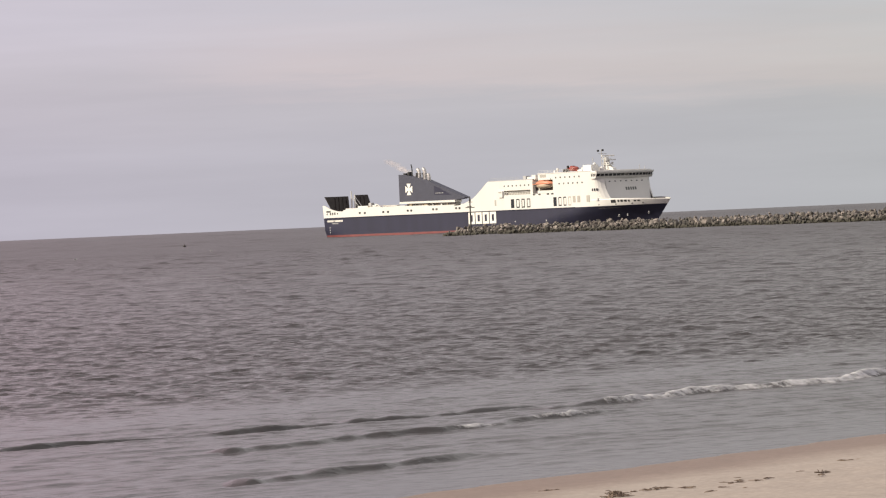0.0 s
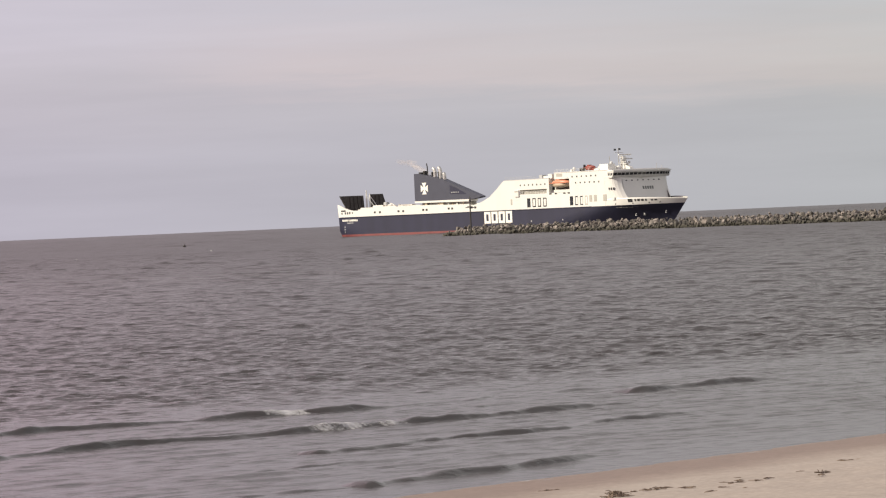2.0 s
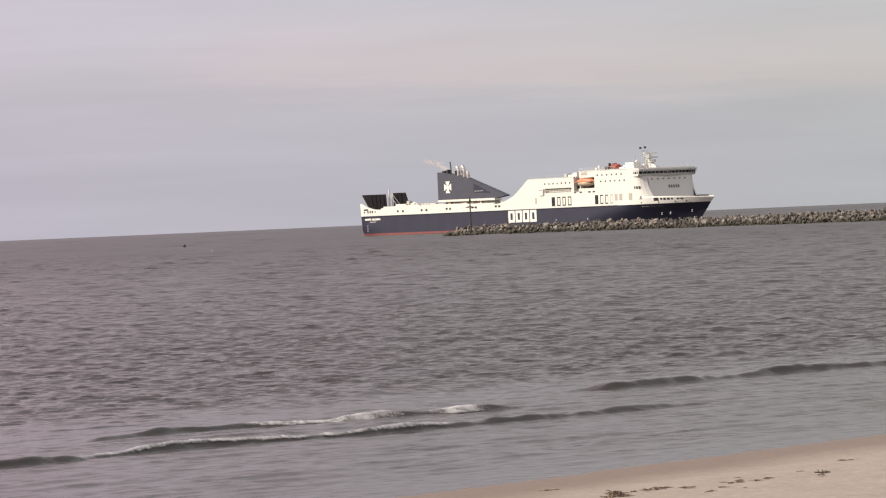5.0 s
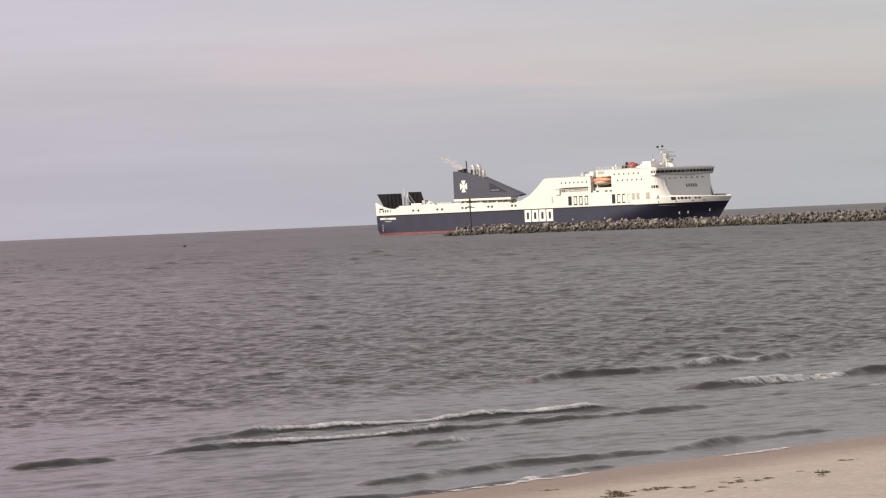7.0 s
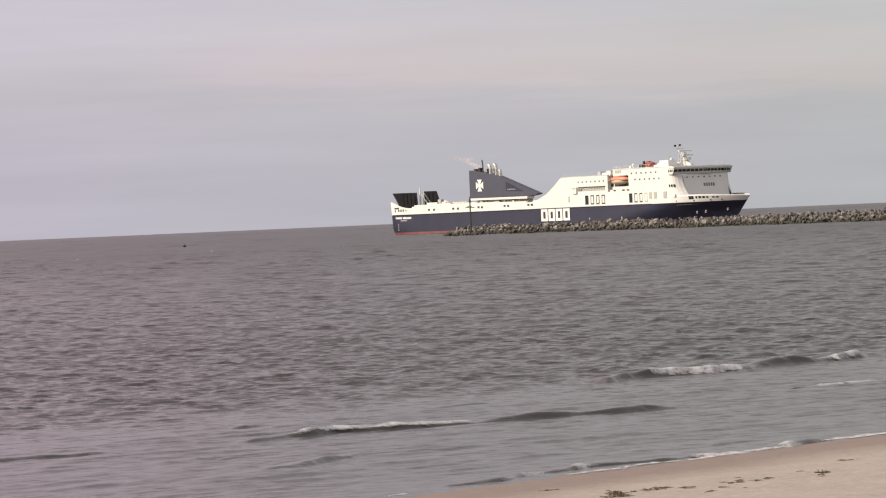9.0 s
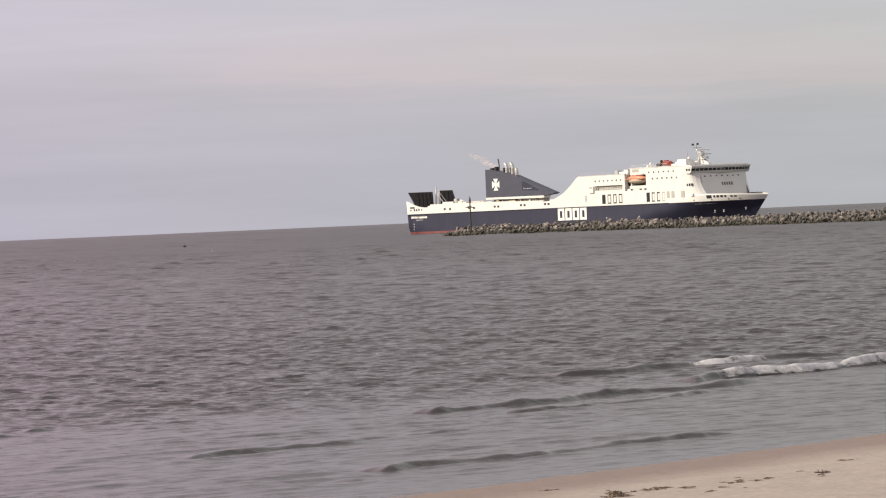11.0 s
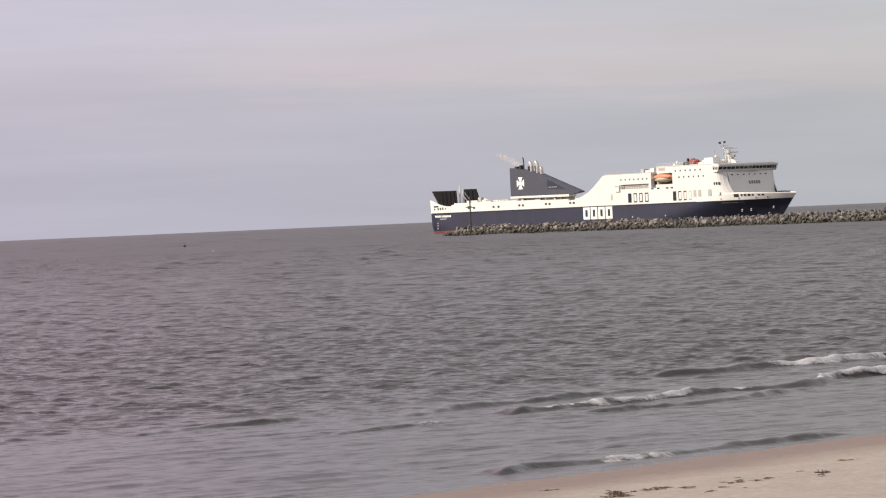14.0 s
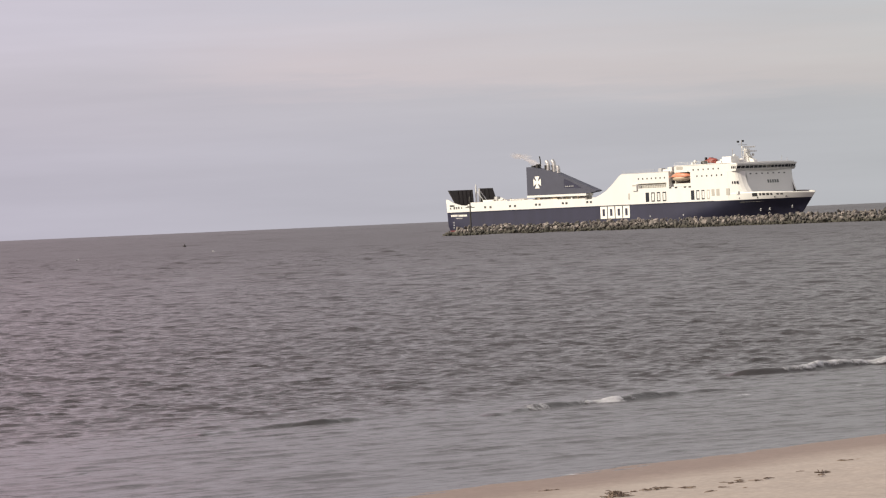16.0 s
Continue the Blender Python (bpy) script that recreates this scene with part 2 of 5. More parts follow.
def sand_material():
    m = bpy.data.materials.new("beach_sand")
    m.use_nodes = True
    nt = m.node_tree
    N, L = nt.nodes.new, nt.links.new
    b = nt.nodes["Principled BSDF"]
    geo, sep = N("ShaderNodeTexCoord"), N("ShaderNodeSeparateXYZ")
    L(geo.outputs["Object"], sep.inputs[0])
    n1 = N("ShaderNodeTexNoise")
    n1.inputs["Scale"].default_value, n1.inputs["Detail"].default_value = 0.28, 5
    L(geo.outputs["Object"], n1.inputs["Vector"])
    n2 = N("ShaderNodeTexNoise")
    n2.inputs["Scale"].default_value, n2.inputs["Detail"].default_value = 7.0, 6
    L(geo.outputs["Object"], n2.inputs["Vector"])
    # the reach of the swash: wet sand lies low on the slope
    reach = N("ShaderNodeMath")
    reach.operation = "MULTIPLY_ADD"
    reach.inputs[1].default_value = -0.07
    L(n1.outputs["Fac"], reach.inputs[0])
    L(sep.outputs["Z"], reach.inputs[2])
    wet = N("ShaderNodeMapRange")
    wet.inputs["From Min"].default_value, wet.inputs["From Max"].default_value = 0.024, 0.090
    L(reach.outputs[0], wet.inputs["Value"])
    col = N("ShaderNodeMix")
    col.data_type = "RGBA"
    col.inputs["A"].default_value, col.inputs["B"].default_value = (0.205, 0.150, 0.122, 1), (0.337, 0.288, 0.252, 1)
    L(wet.outputs["Result"], col.inputs["Factor"])
    mr = N("ShaderNodeMapRange")
    mr.inputs["From Min"].default_value, mr.inputs["From Max"].default_value = 0.25, 0.75
    mr.inputs["To Min"].default_value, mr.inputs["To Max"].default_value = 0.82, 1.14
    L(n2.outputs["Fac"], mr.inputs["Value"])
    # trodden and wind-sorted patches
    n3 = N("ShaderNodeTexNoise")
    n3.inputs["Scale"].default_value, n3.inputs["Detail"].default_value = 1.3, 4
    L(geo.outputs["Object"], n3.inputs["Vector"])
    patch = N("ShaderNodeMapRange")
    patch.inputs["From Min"].default_value, patch.inputs["From Max"].default_value = 0.3, 0.7
    patch.inputs["To Min"].default_value, patch.inputs["To Max"].default_value = 0.93, 1.06
    L(n3.outputs["Fac"], patch.inputs["Value"])
    both = N("ShaderNodeMath")
    both.operation = "MULTIPLY"
    L(mr.outputs["Result"], both.inputs[0])
    L(patch.outputs["Result"], both.inputs[1])
    sc = N("ShaderNodeVectorMath")
    sc.operation = "SCALE"
    L(col.outputs["Result"], sc.inputs[0])
    L(both.outputs[0], sc.inputs["Scale"])
    L(sc.outputs["Vector"], b.inputs["Base Color"])
    ro = N("ShaderNodeMapRange")
    ro.inputs["To Min"].default_value, ro.inputs["To Max"].default_value = 0.60, 0.95
    L(wet.outputs["Result"], ro.inputs["Value"])
    L(ro.outputs["Result"], b.inputs["Roughness"])
    bp = N("ShaderNodeBump")
    bp.inputs["Strength"].default_value, bp.inputs["Distance"].default_value = 0.4, 0.02
    L(n2.outputs["Fac"], bp.inputs["Height"])
    L(bp.outputs["Normal"], b.inputs["Normal"])
    return m


SAND = sand_material()


def foam_material():
    """Bubbles in lacy patches: solid where thick, open where thin."""
    m = material("white_sea_foam", (0.60, 0.595, 0.605), 0.85, grain=9, stain=0.2, bump=0.3, stain_scale=2.5)
    nt = m.node_tree
    N, L = nt.nodes.new, nt.links.new
    b = nt.nodes["Principled BSDF"]
    thick = N("ShaderNodeAttribute")
    thick.attribute_name = "thickness"
    tc, n = N("ShaderNodeTexCoord"), N("ShaderNodeTexNoise")
    n.inputs["Scale"].default_value, n.inputs["Detail"].default_value = 13.0, 6
    n.inputs["Roughness"].default_value = 0.7
    L(tc.outputs["Object"], n.inputs["Vector"])
    add = N("ShaderNodeMath")
    add.operation = "MULTIPLY_ADD"
    add.inputs[1].default_value = 2.0
    L(n.outputs["Fac"], add.inputs[0])
    L(thick.outputs["Fac"], add.inputs[2])
    mr = N("ShaderNodeMapRange")
    mr.inputs["From Min"].default_value, mr.inputs["From Max"].default_value = 0.95, 2.3
    L(add.outputs[0], mr.inputs["Value"])
    L(mr.outputs["Result"], b.inputs["Alpha"])
    return m


FOAM = foam_material()


def smoke_material():
    m = bpy.data.materials.new("thin_brown_exhaust_smoke")
    m.use_nodes = True
    nt = m.node_tree
    N, L = nt.nodes.new, nt.links.new
    b = nt.nodes["Principled BSDF"]
    b.inputs["Base Color"].default_value = (0.80, 0.69, 0.60, 1)
    b.inputs["Roughness"].default_value = 1.0
    b.inputs["Specular IOR Level"].default_value = 0.0
    thick, cut = N("ShaderNodeAttribute"), N("ShaderNodeMath")
    thick.attribute_name = "thickness"
    cut.operation = "MULTIPLY"
    cut.inputs[1].default_value = 0.13
    L(thick.outputs["Fac"], cut.inputs[0])
    L(cut.outputs[0], b.inputs["Alpha"])
    return m


SMOKE = smoke_material()


# ---------------------------------------------------------------- mesh helpers
def part(name, bm, mat, parent=None, label="", smooth=False):
    me = bpy.data.meshes.new(name)
    bmesh.ops.recalc_face_normals(bm, faces=bm.faces)
    bm.to_mesh(me)
    bm.free()
    me.materials.append(mat)
    if smooth:
        me.polygons.foreach_set("use_smooth", [True] * len(me.polygons))
    ob = new(name, me)
    if parent is not None:
        ob.parent = parent
    if label:
        tagged(ob, label)
    return ob


def empty(name):
    ob = new(name)
    ob.empty_display_size = 0.5
    return ob


def box(bm, x0, x1, y0, y1, z0, z1):
    v = [bm.verts.new((x, y, z)) for x in (x0, x1) for y in (y0, y1) for z in (z0, z1)]
    for f in ((0, 1, 3, 2), (4, 6, 7, 5), (0, 4, 5, 1), (2, 3, 7, 6), (0, 2, 6, 4), (1, 5, 7, 3)):
        bm.faces.new([v[i] for i in f])
    return v


def prism(bm, outline, y0, y1):
    """A solid whose outline lies in the x-z plane, from y0 to y1."""
    a = [bm.verts.new((x, y0, z)) for x, z in outline]
    b = [bm.verts.new((x, y1, z)) for x, z in outline]
    n = len(a)
    bm.faces.new(a)
    bm.faces.new(b[::-1])
    for i in range(n):
        bm.faces.new((a[i], b[i], b[(i + 1) % n], a[(i + 1) % n]))


def tube(bm, pts, radii, sides=10):
    """A round bar along a line of points."""
    rings = []
    pts = [Vector(p) for p in pts]
    for i, p in enumerate(pts):
        d = (pts[min(i + 1, len(pts) - 1)] - pts[max(i - 1, 0)]).normalized()
        u = d.orthogonal().normalized()
        if rings:
            u = (last - d * last.dot(d)).normalized()
        last = u
        w = d.cross(u)
        r = radii[i] if isinstance(radii, (list, tuple)) else radii
        rings.append([bm.verts.new(p + r * (math.cos(k) * u + math.sin(k) * w)) for k in (2 * math.pi * j / sides for j in range(sides))])
    for a, b in zip(rings, rings[1:]):
        for j in range(sides):
            bm.faces.new((a[j], a[(j + 1) % sides], b[(j + 1) % sides], b[j]))
    bm.faces.new(rings[0][::-1])
    bm.faces.new(rings[-1])


def mesh_np(name, co, quads, mat, smooth=True, thickness=None):
    """A mesh object from arrays."""
    me = bpy.data.meshes.new(name)
    me.vertices.add(len(co))
    me.vertices.foreach_set("co", np.ascontiguousarray(co, dtype=np.float32).ravel())
    me.loops.add(quads.size)
    me.loops.foreach_set("vertex_index", np.ascontiguousarray(quads, dtype=np.int32).ravel())
    me.polygons.add(len(quads))
    k = quads.shape[1]
    me.polygons.foreach_set("loop_start", np.arange(0, quads.size, k, dtype=np.int32))
    me.polygons.foreach_set("use_smooth", np.full(len(quads), smooth))
    me.update()
    me.validate()
    if thickness is not None:
        me.attributes.new("thickness", "FLOAT", "POINT").data.foreach_set("value", np.ascontiguousarray(thickness, dtype=np.float32))
    me.materials.append(mat)
    return new(name, me)


def grid_quads(rows, cols):
    i = np.arange(rows * cols).reshape(rows, cols)
    return np.stack([i[:-1, :-1], i[:-1, 1:], i[1:, 1:], i[1:, :-1]], -1).reshape(-1, 4)


# ---------------------------------------------------------------- the shore's own axes
SHORE = Vector((-1.3, 80.5))                  # a point of the still waterline
ALONG = Vector((12.6, 14.7)).normalized()     # along the shore, away from the camera
INLAND = Vector((ALONG.y, -ALONG.x))          # up the beach


def shore_xy(s, n):
    p = SHORE + ALONG * s + INLAND * n
    return p.x, p.y


def inland_of(x, y):
    return (x - SHORE.x) * INLAND.x + (y - SHORE.y) * INLAND.y


def beach_height(n):
    """Height of the sand at n metres up the beach from the waterline."""
    z = np.where(n < 0, np.maximum(n * 0.03, -3.0), n * 0.026)
    t = np.clip((n - 33) / 15, 0, 1)
    return z + (t * t * (3 - 2 * t)) * 3.1


# ---------------------------------------------------------------- sea
WAVE_DRIFT = 0.8                              # m/s at which the chop runs in


def wave_set(seed, count, lo, hi, heading, spread, slope):
    r = np.random.RandomState(seed)
    lam = lo * (hi / lo) ** r.rand(count)
    ang = heading + spread * r.randn(count)
    amp = slope * lam / (2 * np.pi) * (0.6 + 0.8 * r.rand(count))
    return lam, ang, amp, 2 * np.pi * r.rand(count)


def shoal_edge(X, Y):
    """0 over the shoals along the beach, 1 on the open sea."""
    n = inland_of(X, Y)
    along = (X - SHORE.x) * ALONG.x + (Y - SHORE.y) * ALONG.y
    u = np.clip((-16.5 - 0.10 * np.clip(54.6 - along, -20, 60) - n) / 20, 0, 1)
    return n, u * u * (3 - 2 * u)


def add_waves(X, Y, step, sets):
    """Sums trains of trochoidal waves; those too short for the mesh fade out."""
    Z, DX, DY = np.zeros_like(X), np.zeros_like(X), np.zeros_like(X)
    for (lam, ang, amp, ph), share in sets:
        for l, g, m, p in zip(lam, ang, amp, ph):
            keep = np.clip((l / step - 1.9) / 1.2, 0, 1) * share * m
            k = 2 * math.pi / l
            q = k * (X * math.cos(g) + Y * math.sin(g)) + p
            Z += keep * np.cos(q)
            q = keep * np.sin(q)
            DX -= (0.9 * math.cos(g)) * q
            DY -= (0.9 * math.sin(g)) * q
    return Z, DX, DY


def build_sea():
    # rows grow with distance; columns fan out, fine in front and coarse to the sides
    d = [90.0]
    while d[-1] < 4800:
        r = d[-1]
        d.append(r * (1.0011 if r < 420 else 1.0015 if r < 900 else 1.0028 if r < 2600 else 1.006))
    d.append(4900.0)
    d = np.array([-1500.0, -700.0, -300.0, -120.0, -40.0, 0.0, 30.0, 60.0, 80.0] + d)
    fine = np.linspace(-0.136, 0.136, 404)
    side = 0.136 + np.array([0.03, 0.08, 0.15, 0.3, 0.5, 0.8, 1.2, 1.8, 2.6])
    a = np.concatenate([-side[::-1], fine, side])
    Y, A = np.meshgrid(d, a, indexing="ij")
    fan = np.maximum(Y, 56.0)
    X = A * fan
    wing = np.array([5, 20, 60, 120, 250, 400, 700, 1200, 2500.0])
    X += np.concatenate([-wing[::-1], np.zeros(len(fine)), wing])[None, :]
    fine_part = ((np.abs(A) < 0.1361) & (Y > 85)).astype(float)
    step = np.maximum(np.gradient(d)[:, None] * 1.0, 0.00062 * fan)
    n, open_sea = shoal_edge(X, Y)
    near = open_sea * fine_part
    head = radians(-84)
    far = np.clip((Y - 220) / 320, 0, 1)
    mid = 0.80 + 0.50 * np.clip((Y - 130) / 190, 0, 1)
    far_out = np.clip((Y - 750) / 750, 0, 1)
    out = np.clip((Y - 2300) / 500, 0, 1)
    # short-crested wind chop, then the longer waves that only the open water carries
    Z, DX, DY = add_waves(X, Y, step, [
        (wave_set(3, 48, 0.36, 0.62, head, 0.42, 0.032), near * mid), (wave_set(5, 56, 0.55, 1.0, head, 0.34, 0.036), near * mid),
        (wave_set(10, 40, 1.0, 2.0, head, 0.34, 0.029), near * (0.30 + 0.70 * far)), (wave_set(16, 24, 2.2, 4.8, head, 0.36, 0.0265), near * (0.15 + 0.85 * far)),
        (wave_set(11, 20, 5.0, 9.0, head, 0.42, 0.0205), near * (0.2 + 0.8 * far)), (wave_set(14, 24, 9.0, 20.0, head, 0.4, 0.026), far_out * fine_part),
        (wave_set(12, 20, 28.0, 50.0, head, 0.4, 0.040), out * fine_part)])
    Z -= 0.28 * far_out                                      # the troughs of the open sea
    # the crests come in small groups
    rs = np.random.RandomState(8)
    grp = np.zeros_like(X)
    for _ in range(14):
        lx, ly = 2.5 * 6 ** rs.rand(), 3.0 * 6 ** rs.rand()
        grp += np.sin(X * 6.28 / lx * (1 if rs.rand() > 0.5 else -1) + Y * 6.28 / ly + rs.rand() * 6.28)
    grp = np.clip(1.0 + 0.20 * grp / np.std(grp), 0.55, 1.4)
    sink = -0.22 * np.clip((n + 24) / 12, 0, 1) * (Y > 50) - 0.22 * (Y <= 50)
    co = np.stack([X + DX * grp, Y + DY * grp, Z * grp + sink], -1).reshape(-1, 3)
    ob = mesh_np("water", co, grid_quads(len(d), len(a)), WATER)
    return tagged(ob, "brown-grey choppy sea reaching the horizon", "sea", kind="structure")


def build_shallows():
    """The sheltered water over the shoals, with ripples of its own; it slips under the open sea."""
    s = np.concatenate([[-400, -120, -60], np.linspace(-32, 72, 540), [90, 150, 400, 900]])
    n = np.concatenate([np.linspace(-62, -30.5, 45), np.linspace(-30, 2, 240), [6, 12]])
    S, Nn = np.meshgrid(s, n, indexing="ij")
    X = SHORE.x + ALONG.x * S + INLAND.x * Nn
    Y = SHORE.y + ALONG.y * S + INLAND.y * Nn
    _, open_sea = shoal_edge(X, Y)
    share = np.clip(-(Nn - 1) / 6, 0.2, 1) * np.clip((Nn + 62) / 20, 0, 1) * ((S > -31) & (S < 71))
    head = math.atan2(INLAND.y, INLAND.x)
    step = np.full_like(X, 0.15)
    Z, DX, DY = add_waves(X, Y, step, [(wave_set(13, 36, 0.42, 1.0, head - 0.12, 0.34, 0.021), share), (wave_set(17, 26, 1.0, 2.4, head - 0.12, 0.22, 0.014), share)])
    Z -= 0.25 * open_sea ** 2 + 0.3 * np.clip((Nn - 2) / 4, 0, 1)
    ob = mesh_np("water", np.stack([X + DX, Y + DY, Z], -1).reshape(-1, 3), grid_quads(len(s), len(n)), WATER)
    return tagged(ob, "calm brown-grey shallow water along the beach", "sea", kind="structure")


water = build_sea()
shallows = build_shallows()


def build_beach():
    s = np.concatenate([[-2500, -1200, -700], np.linspace(-400, -30, 40), np.linspace(-29, 60, 180), np.linspace(62, 500, 50), [900, 2000, 4000]])
    n = np.concatenate([np.linspace(-160, -11, 40), np.linspace(-10, 26, 150), np.linspace(27, 120, 60), [200, 400, 900]])
    S, Nn = np.meshgrid(s, n, indexing="ij")
    z = beach_height(Nn)
    r = np.random.RandomState(2)
    for _ in range(30):
        lam, g, p = 0.5 * (12 ** r.rand()), r.rand() * 6.28, r.rand() * 6.28
        z = z + 0.0042 * lam ** 0.5 * np.cos((S * math.cos(g) + Nn * math.sin(g)) * 6.28 / lam + p) * np.clip((Nn - 4) / 4, 0, 1)
    x = SHORE.x + ALONG.x * S + INLAND.x * Nn
    y = SHORE.y + ALONG.y * S + INLAND.y * Nn
    ob = mesh_np("beach", np.stack([x, y, z], -1).reshape(-1, 3), grid_quads(len(s), len(n)), SAND)
    return tagged(ob, "pale dry sand beach, wet and brown at the waterline", "beach", kind="structure")


beach = build_beach()


# ---------------------------------------------------------------- ferry
# its own space: x forward from the transom, y to port, z up from the waterline
BEAM = 13.3


def half_breadth(x, z):
    """Half the hull's breadth at a station and height."""
    f = min(max(z / 9.0, -0.3), 1.15)
    stem = 187.2 + 9.0 * f
    x0 = 128 + 42 * min(f, 0.85)
    if x >= stem:
        return 0.0
    run = 1.0
    if x < 14 and z < 2:
        run = 1 - 0.10 * (1 - x / 14) * (2 - z) / 3
    if x <= x0:
        return BEAM * run
    u = (x - x0) / (stem - x0)
    return BEAM * (1 - u ** (1.75 + 0.45 * max(f, 0)))


def hull_band(bm, levels):
    """A band of shell plating from the transom round the bow, closed at the stern."""
    n = 64
    cols = []
    for side in (-1, 1):
        rows = []
        for z in levels:
            f = min(max(z / 9.0, -0.3), 1.15)
            stem = 187.2 + 9.0 * f
            aft = -0.10 * z
            row = []
            for i in range(n + 1):
                u = i / n
                u = 1 - (1 - u) ** 1.6
                x = aft + (stem - aft) * u
                row.append(bm.verts.new((x, side * (half_breadth(x, z) if i < n else 0.0), z)))
            rows.append(row)
        for a, b in zip(rows, rows[1:]):
            for i in range(n):
                q = (a[i], a[i + 1], b[i + 1], b[i])
                bm.faces.new(q if side < 0 else q[::-1])
        cols.append(rows)
    for k in range(len(levels) - 1):
        bm.faces.new((cols[0][k][0], cols[0][k + 1][0], cols[1][k + 1][0], cols[1][k][0]))
    bmesh.ops.remove_doubles(bm, verts=bm.verts, dist=0.002)


def build_ferry():
    ship = empty("ferry")
    tagged(ship, "white and navy blue ro-ro passenger ferry under way behind the breakwater", "ferry")

    bm = bmesh.new()
    hull_band(bm, [-2.5, -1.0, 0.0, 0.75])
    part("boot_topping", bm, BOOT_RED, ship, "red anti-fouling band at the waterline", True)
    bm = bmesh.new()
    hull_band(bm, [0.75, 2.5, 4.5, 6.2, 7.6])
    hull = part("hull", bm, NAVY, ship, "navy blue hull plating", True)
    # rubbing strake along the white line
    bm = bmesh.new()
    box(bm, 0, 158, -BEAM - 0.25, -BEAM, 7.45, 7.7)
    box(bm, 0, 158, BEAM, BEAM + 0.25, 7.45, 7.7)
    part("rubbing_strake", bm, NAVY, ship)
    # white forecastle belt round the bow
    bm = bmesh.new()
    n = 40
    for side in (-1, 1):
        rows = [[] for _ in range(7)]
        for i in range(n + 1):
            u = 1 - (1 - i / n) ** 1.7
            top = 10.25 - 0.9 * max(0, (164 + 31.4 * u - 176) / 20) ** 1.5
            for k, lst in enumerate(rows):
                z, off = (7.6 + (top - 7.6) * k / 5, 0) if k < 6 else (top, 0.35)
                xx = 164 + (187.2 + 9.0 * min(z / 9.0, 1.15) - 164) * u
                hb = half_breadth(xx, z) if i < n else 0.0
                lst.append(bm.verts.new((xx - off * 1.5 * (i == n), side * max(hb - off, 0), z)))
        for p, q in zip(rows, rows[1:]):
            for i in range(n):
                bm.faces.new((p[i], p[i + 1], q[i + 1], q[i]))
    bmesh.ops.remove_doubles(bm, verts=bm.verts, dist=0.002)
    belt = part("forecastle_bulwark", bm, WHITE, ship, "white bulwark round the bow", True)
    bm = bmesh.new()
    vs = [[], []]
    for k, side in enumerate((-1, 1)):
        for i in range(n + 1):
            x = 164 + 30.5 * (1 - (1 - i / n) ** 1.7)
            vs[k].append(bm.verts.new((x, side * max(half_breadth(x, 9.0) - 0.3, 0.02), 8.9)))
    for i in range(n):
        bm.faces.new((vs[0][i], vs[0][i + 1], vs[1][i + 1], vs[1][i]))
    part("foredeck", bm, DECK, ship)
    # openings in the forecastle belt: solid plates, the shade inside put into their colour
    for x0, x1, z0, z1 in ((176.6, 178.6, 8.55, 9.75), (179.3, 180.0, 8.8, 9.6), (180.4, 181.4, 8.8, 9.6), (181.8, 182.8, 8.8, 9.55),
                           (183.2, 183.9, 8.8, 9.5), (185.2, 186.0, 8.8, 9.35), (186.4, 187.3, 8.8, 9.3)):
        bm = bmesh.new()
        pts = [(x0, z0), (x1, z0), (x1, z1), (x0, z1)]
        out = [bm.verts.new((x, -half_breadth(x, z) - 0.012, z)) for x, z in pts]
        inn = [bm.verts.new((x, -half_breadth(x, z) + 0.3, z)) for x, z in pts]
        bm.faces.new(out)
        bm.faces.new(inn[::-1])
        for i in range(4):
            bm.faces.new((out[i], out[(i + 1) % 4], inn[(i + 1) % 4], inn[i]))
        part("mooring_opening", bm, DARK, belt)
    for x, z in ((178.3, 8.2), (184.2, 8.25), (187.8, 8.3), (171.0, 8.2)):
        bm = bmesh.new()
        y = -half_breadth(x, z)
        tube(bm, [(x, y - 0.01, z), (x, y + 0.3, z)], 0.32, 10)
        part("fairlead", bm, DARK, belt)
    # thruster and bulb marks on the bow
    for x, z in ((176.2, 4.3), (179.5, 4.4), (187.4, 5.0)):
        y = -half_breadth(x, z) - 0.01
        bm = bmesh.new()
        tube(bm, [(x, y - 0.02, z), (x, y + 0.4, z)], 0.36, 12)
        box(bm, x - 0.3, x + 0.4, y - 0.03, y + 0.3, z - 0.75, z - 0.55)
        part("hull_mark", bm, GREYPAINT, hull)
    # name bars on the bow and the stern quarter
    def bars(x0, x1, z, h, count, mat=LETTER, gap=0.25):
        w = (x1 - x0) / count
        for i in range(count):
            bm = bmesh.new()
            xa, xb = x0 + i * w, x0 + (i + 1 - gap) * w
            ya, yb = -half_breadth(xa, z) - 0.05, -half_breadth(xb, z) - 0.05
            v = [bm.verts.new(c) for c in ((xa, ya, z), (xb, yb, z), (xb, yb, z + h), (xa, ya, z + h))]
            w2 = [bm.verts.new((c.co.x, c.co.y + 0.1, c.co.z)) for c in v]
            bm.faces.new(v)
            bm.faces.new(w2[::-1])
            for k in range(4):
                bm.faces.new((v[k], v[(k + 1) % 4], w2[(k + 1) % 4], w2[k]))
            part("lettering_bar", bm, mat, hull)
    bars(1.7, 6.0, 6.0, 0.75, 6)
    bars(6.5, 12.2, 5.95, 0.75, 7)
    bars(5.0, 9.2, 5.15, 0.35, 6, GREYPAINT)
    bars(170.5, 179.5, 6.75, 0.42, 10, CREAMGREY, 0.2)
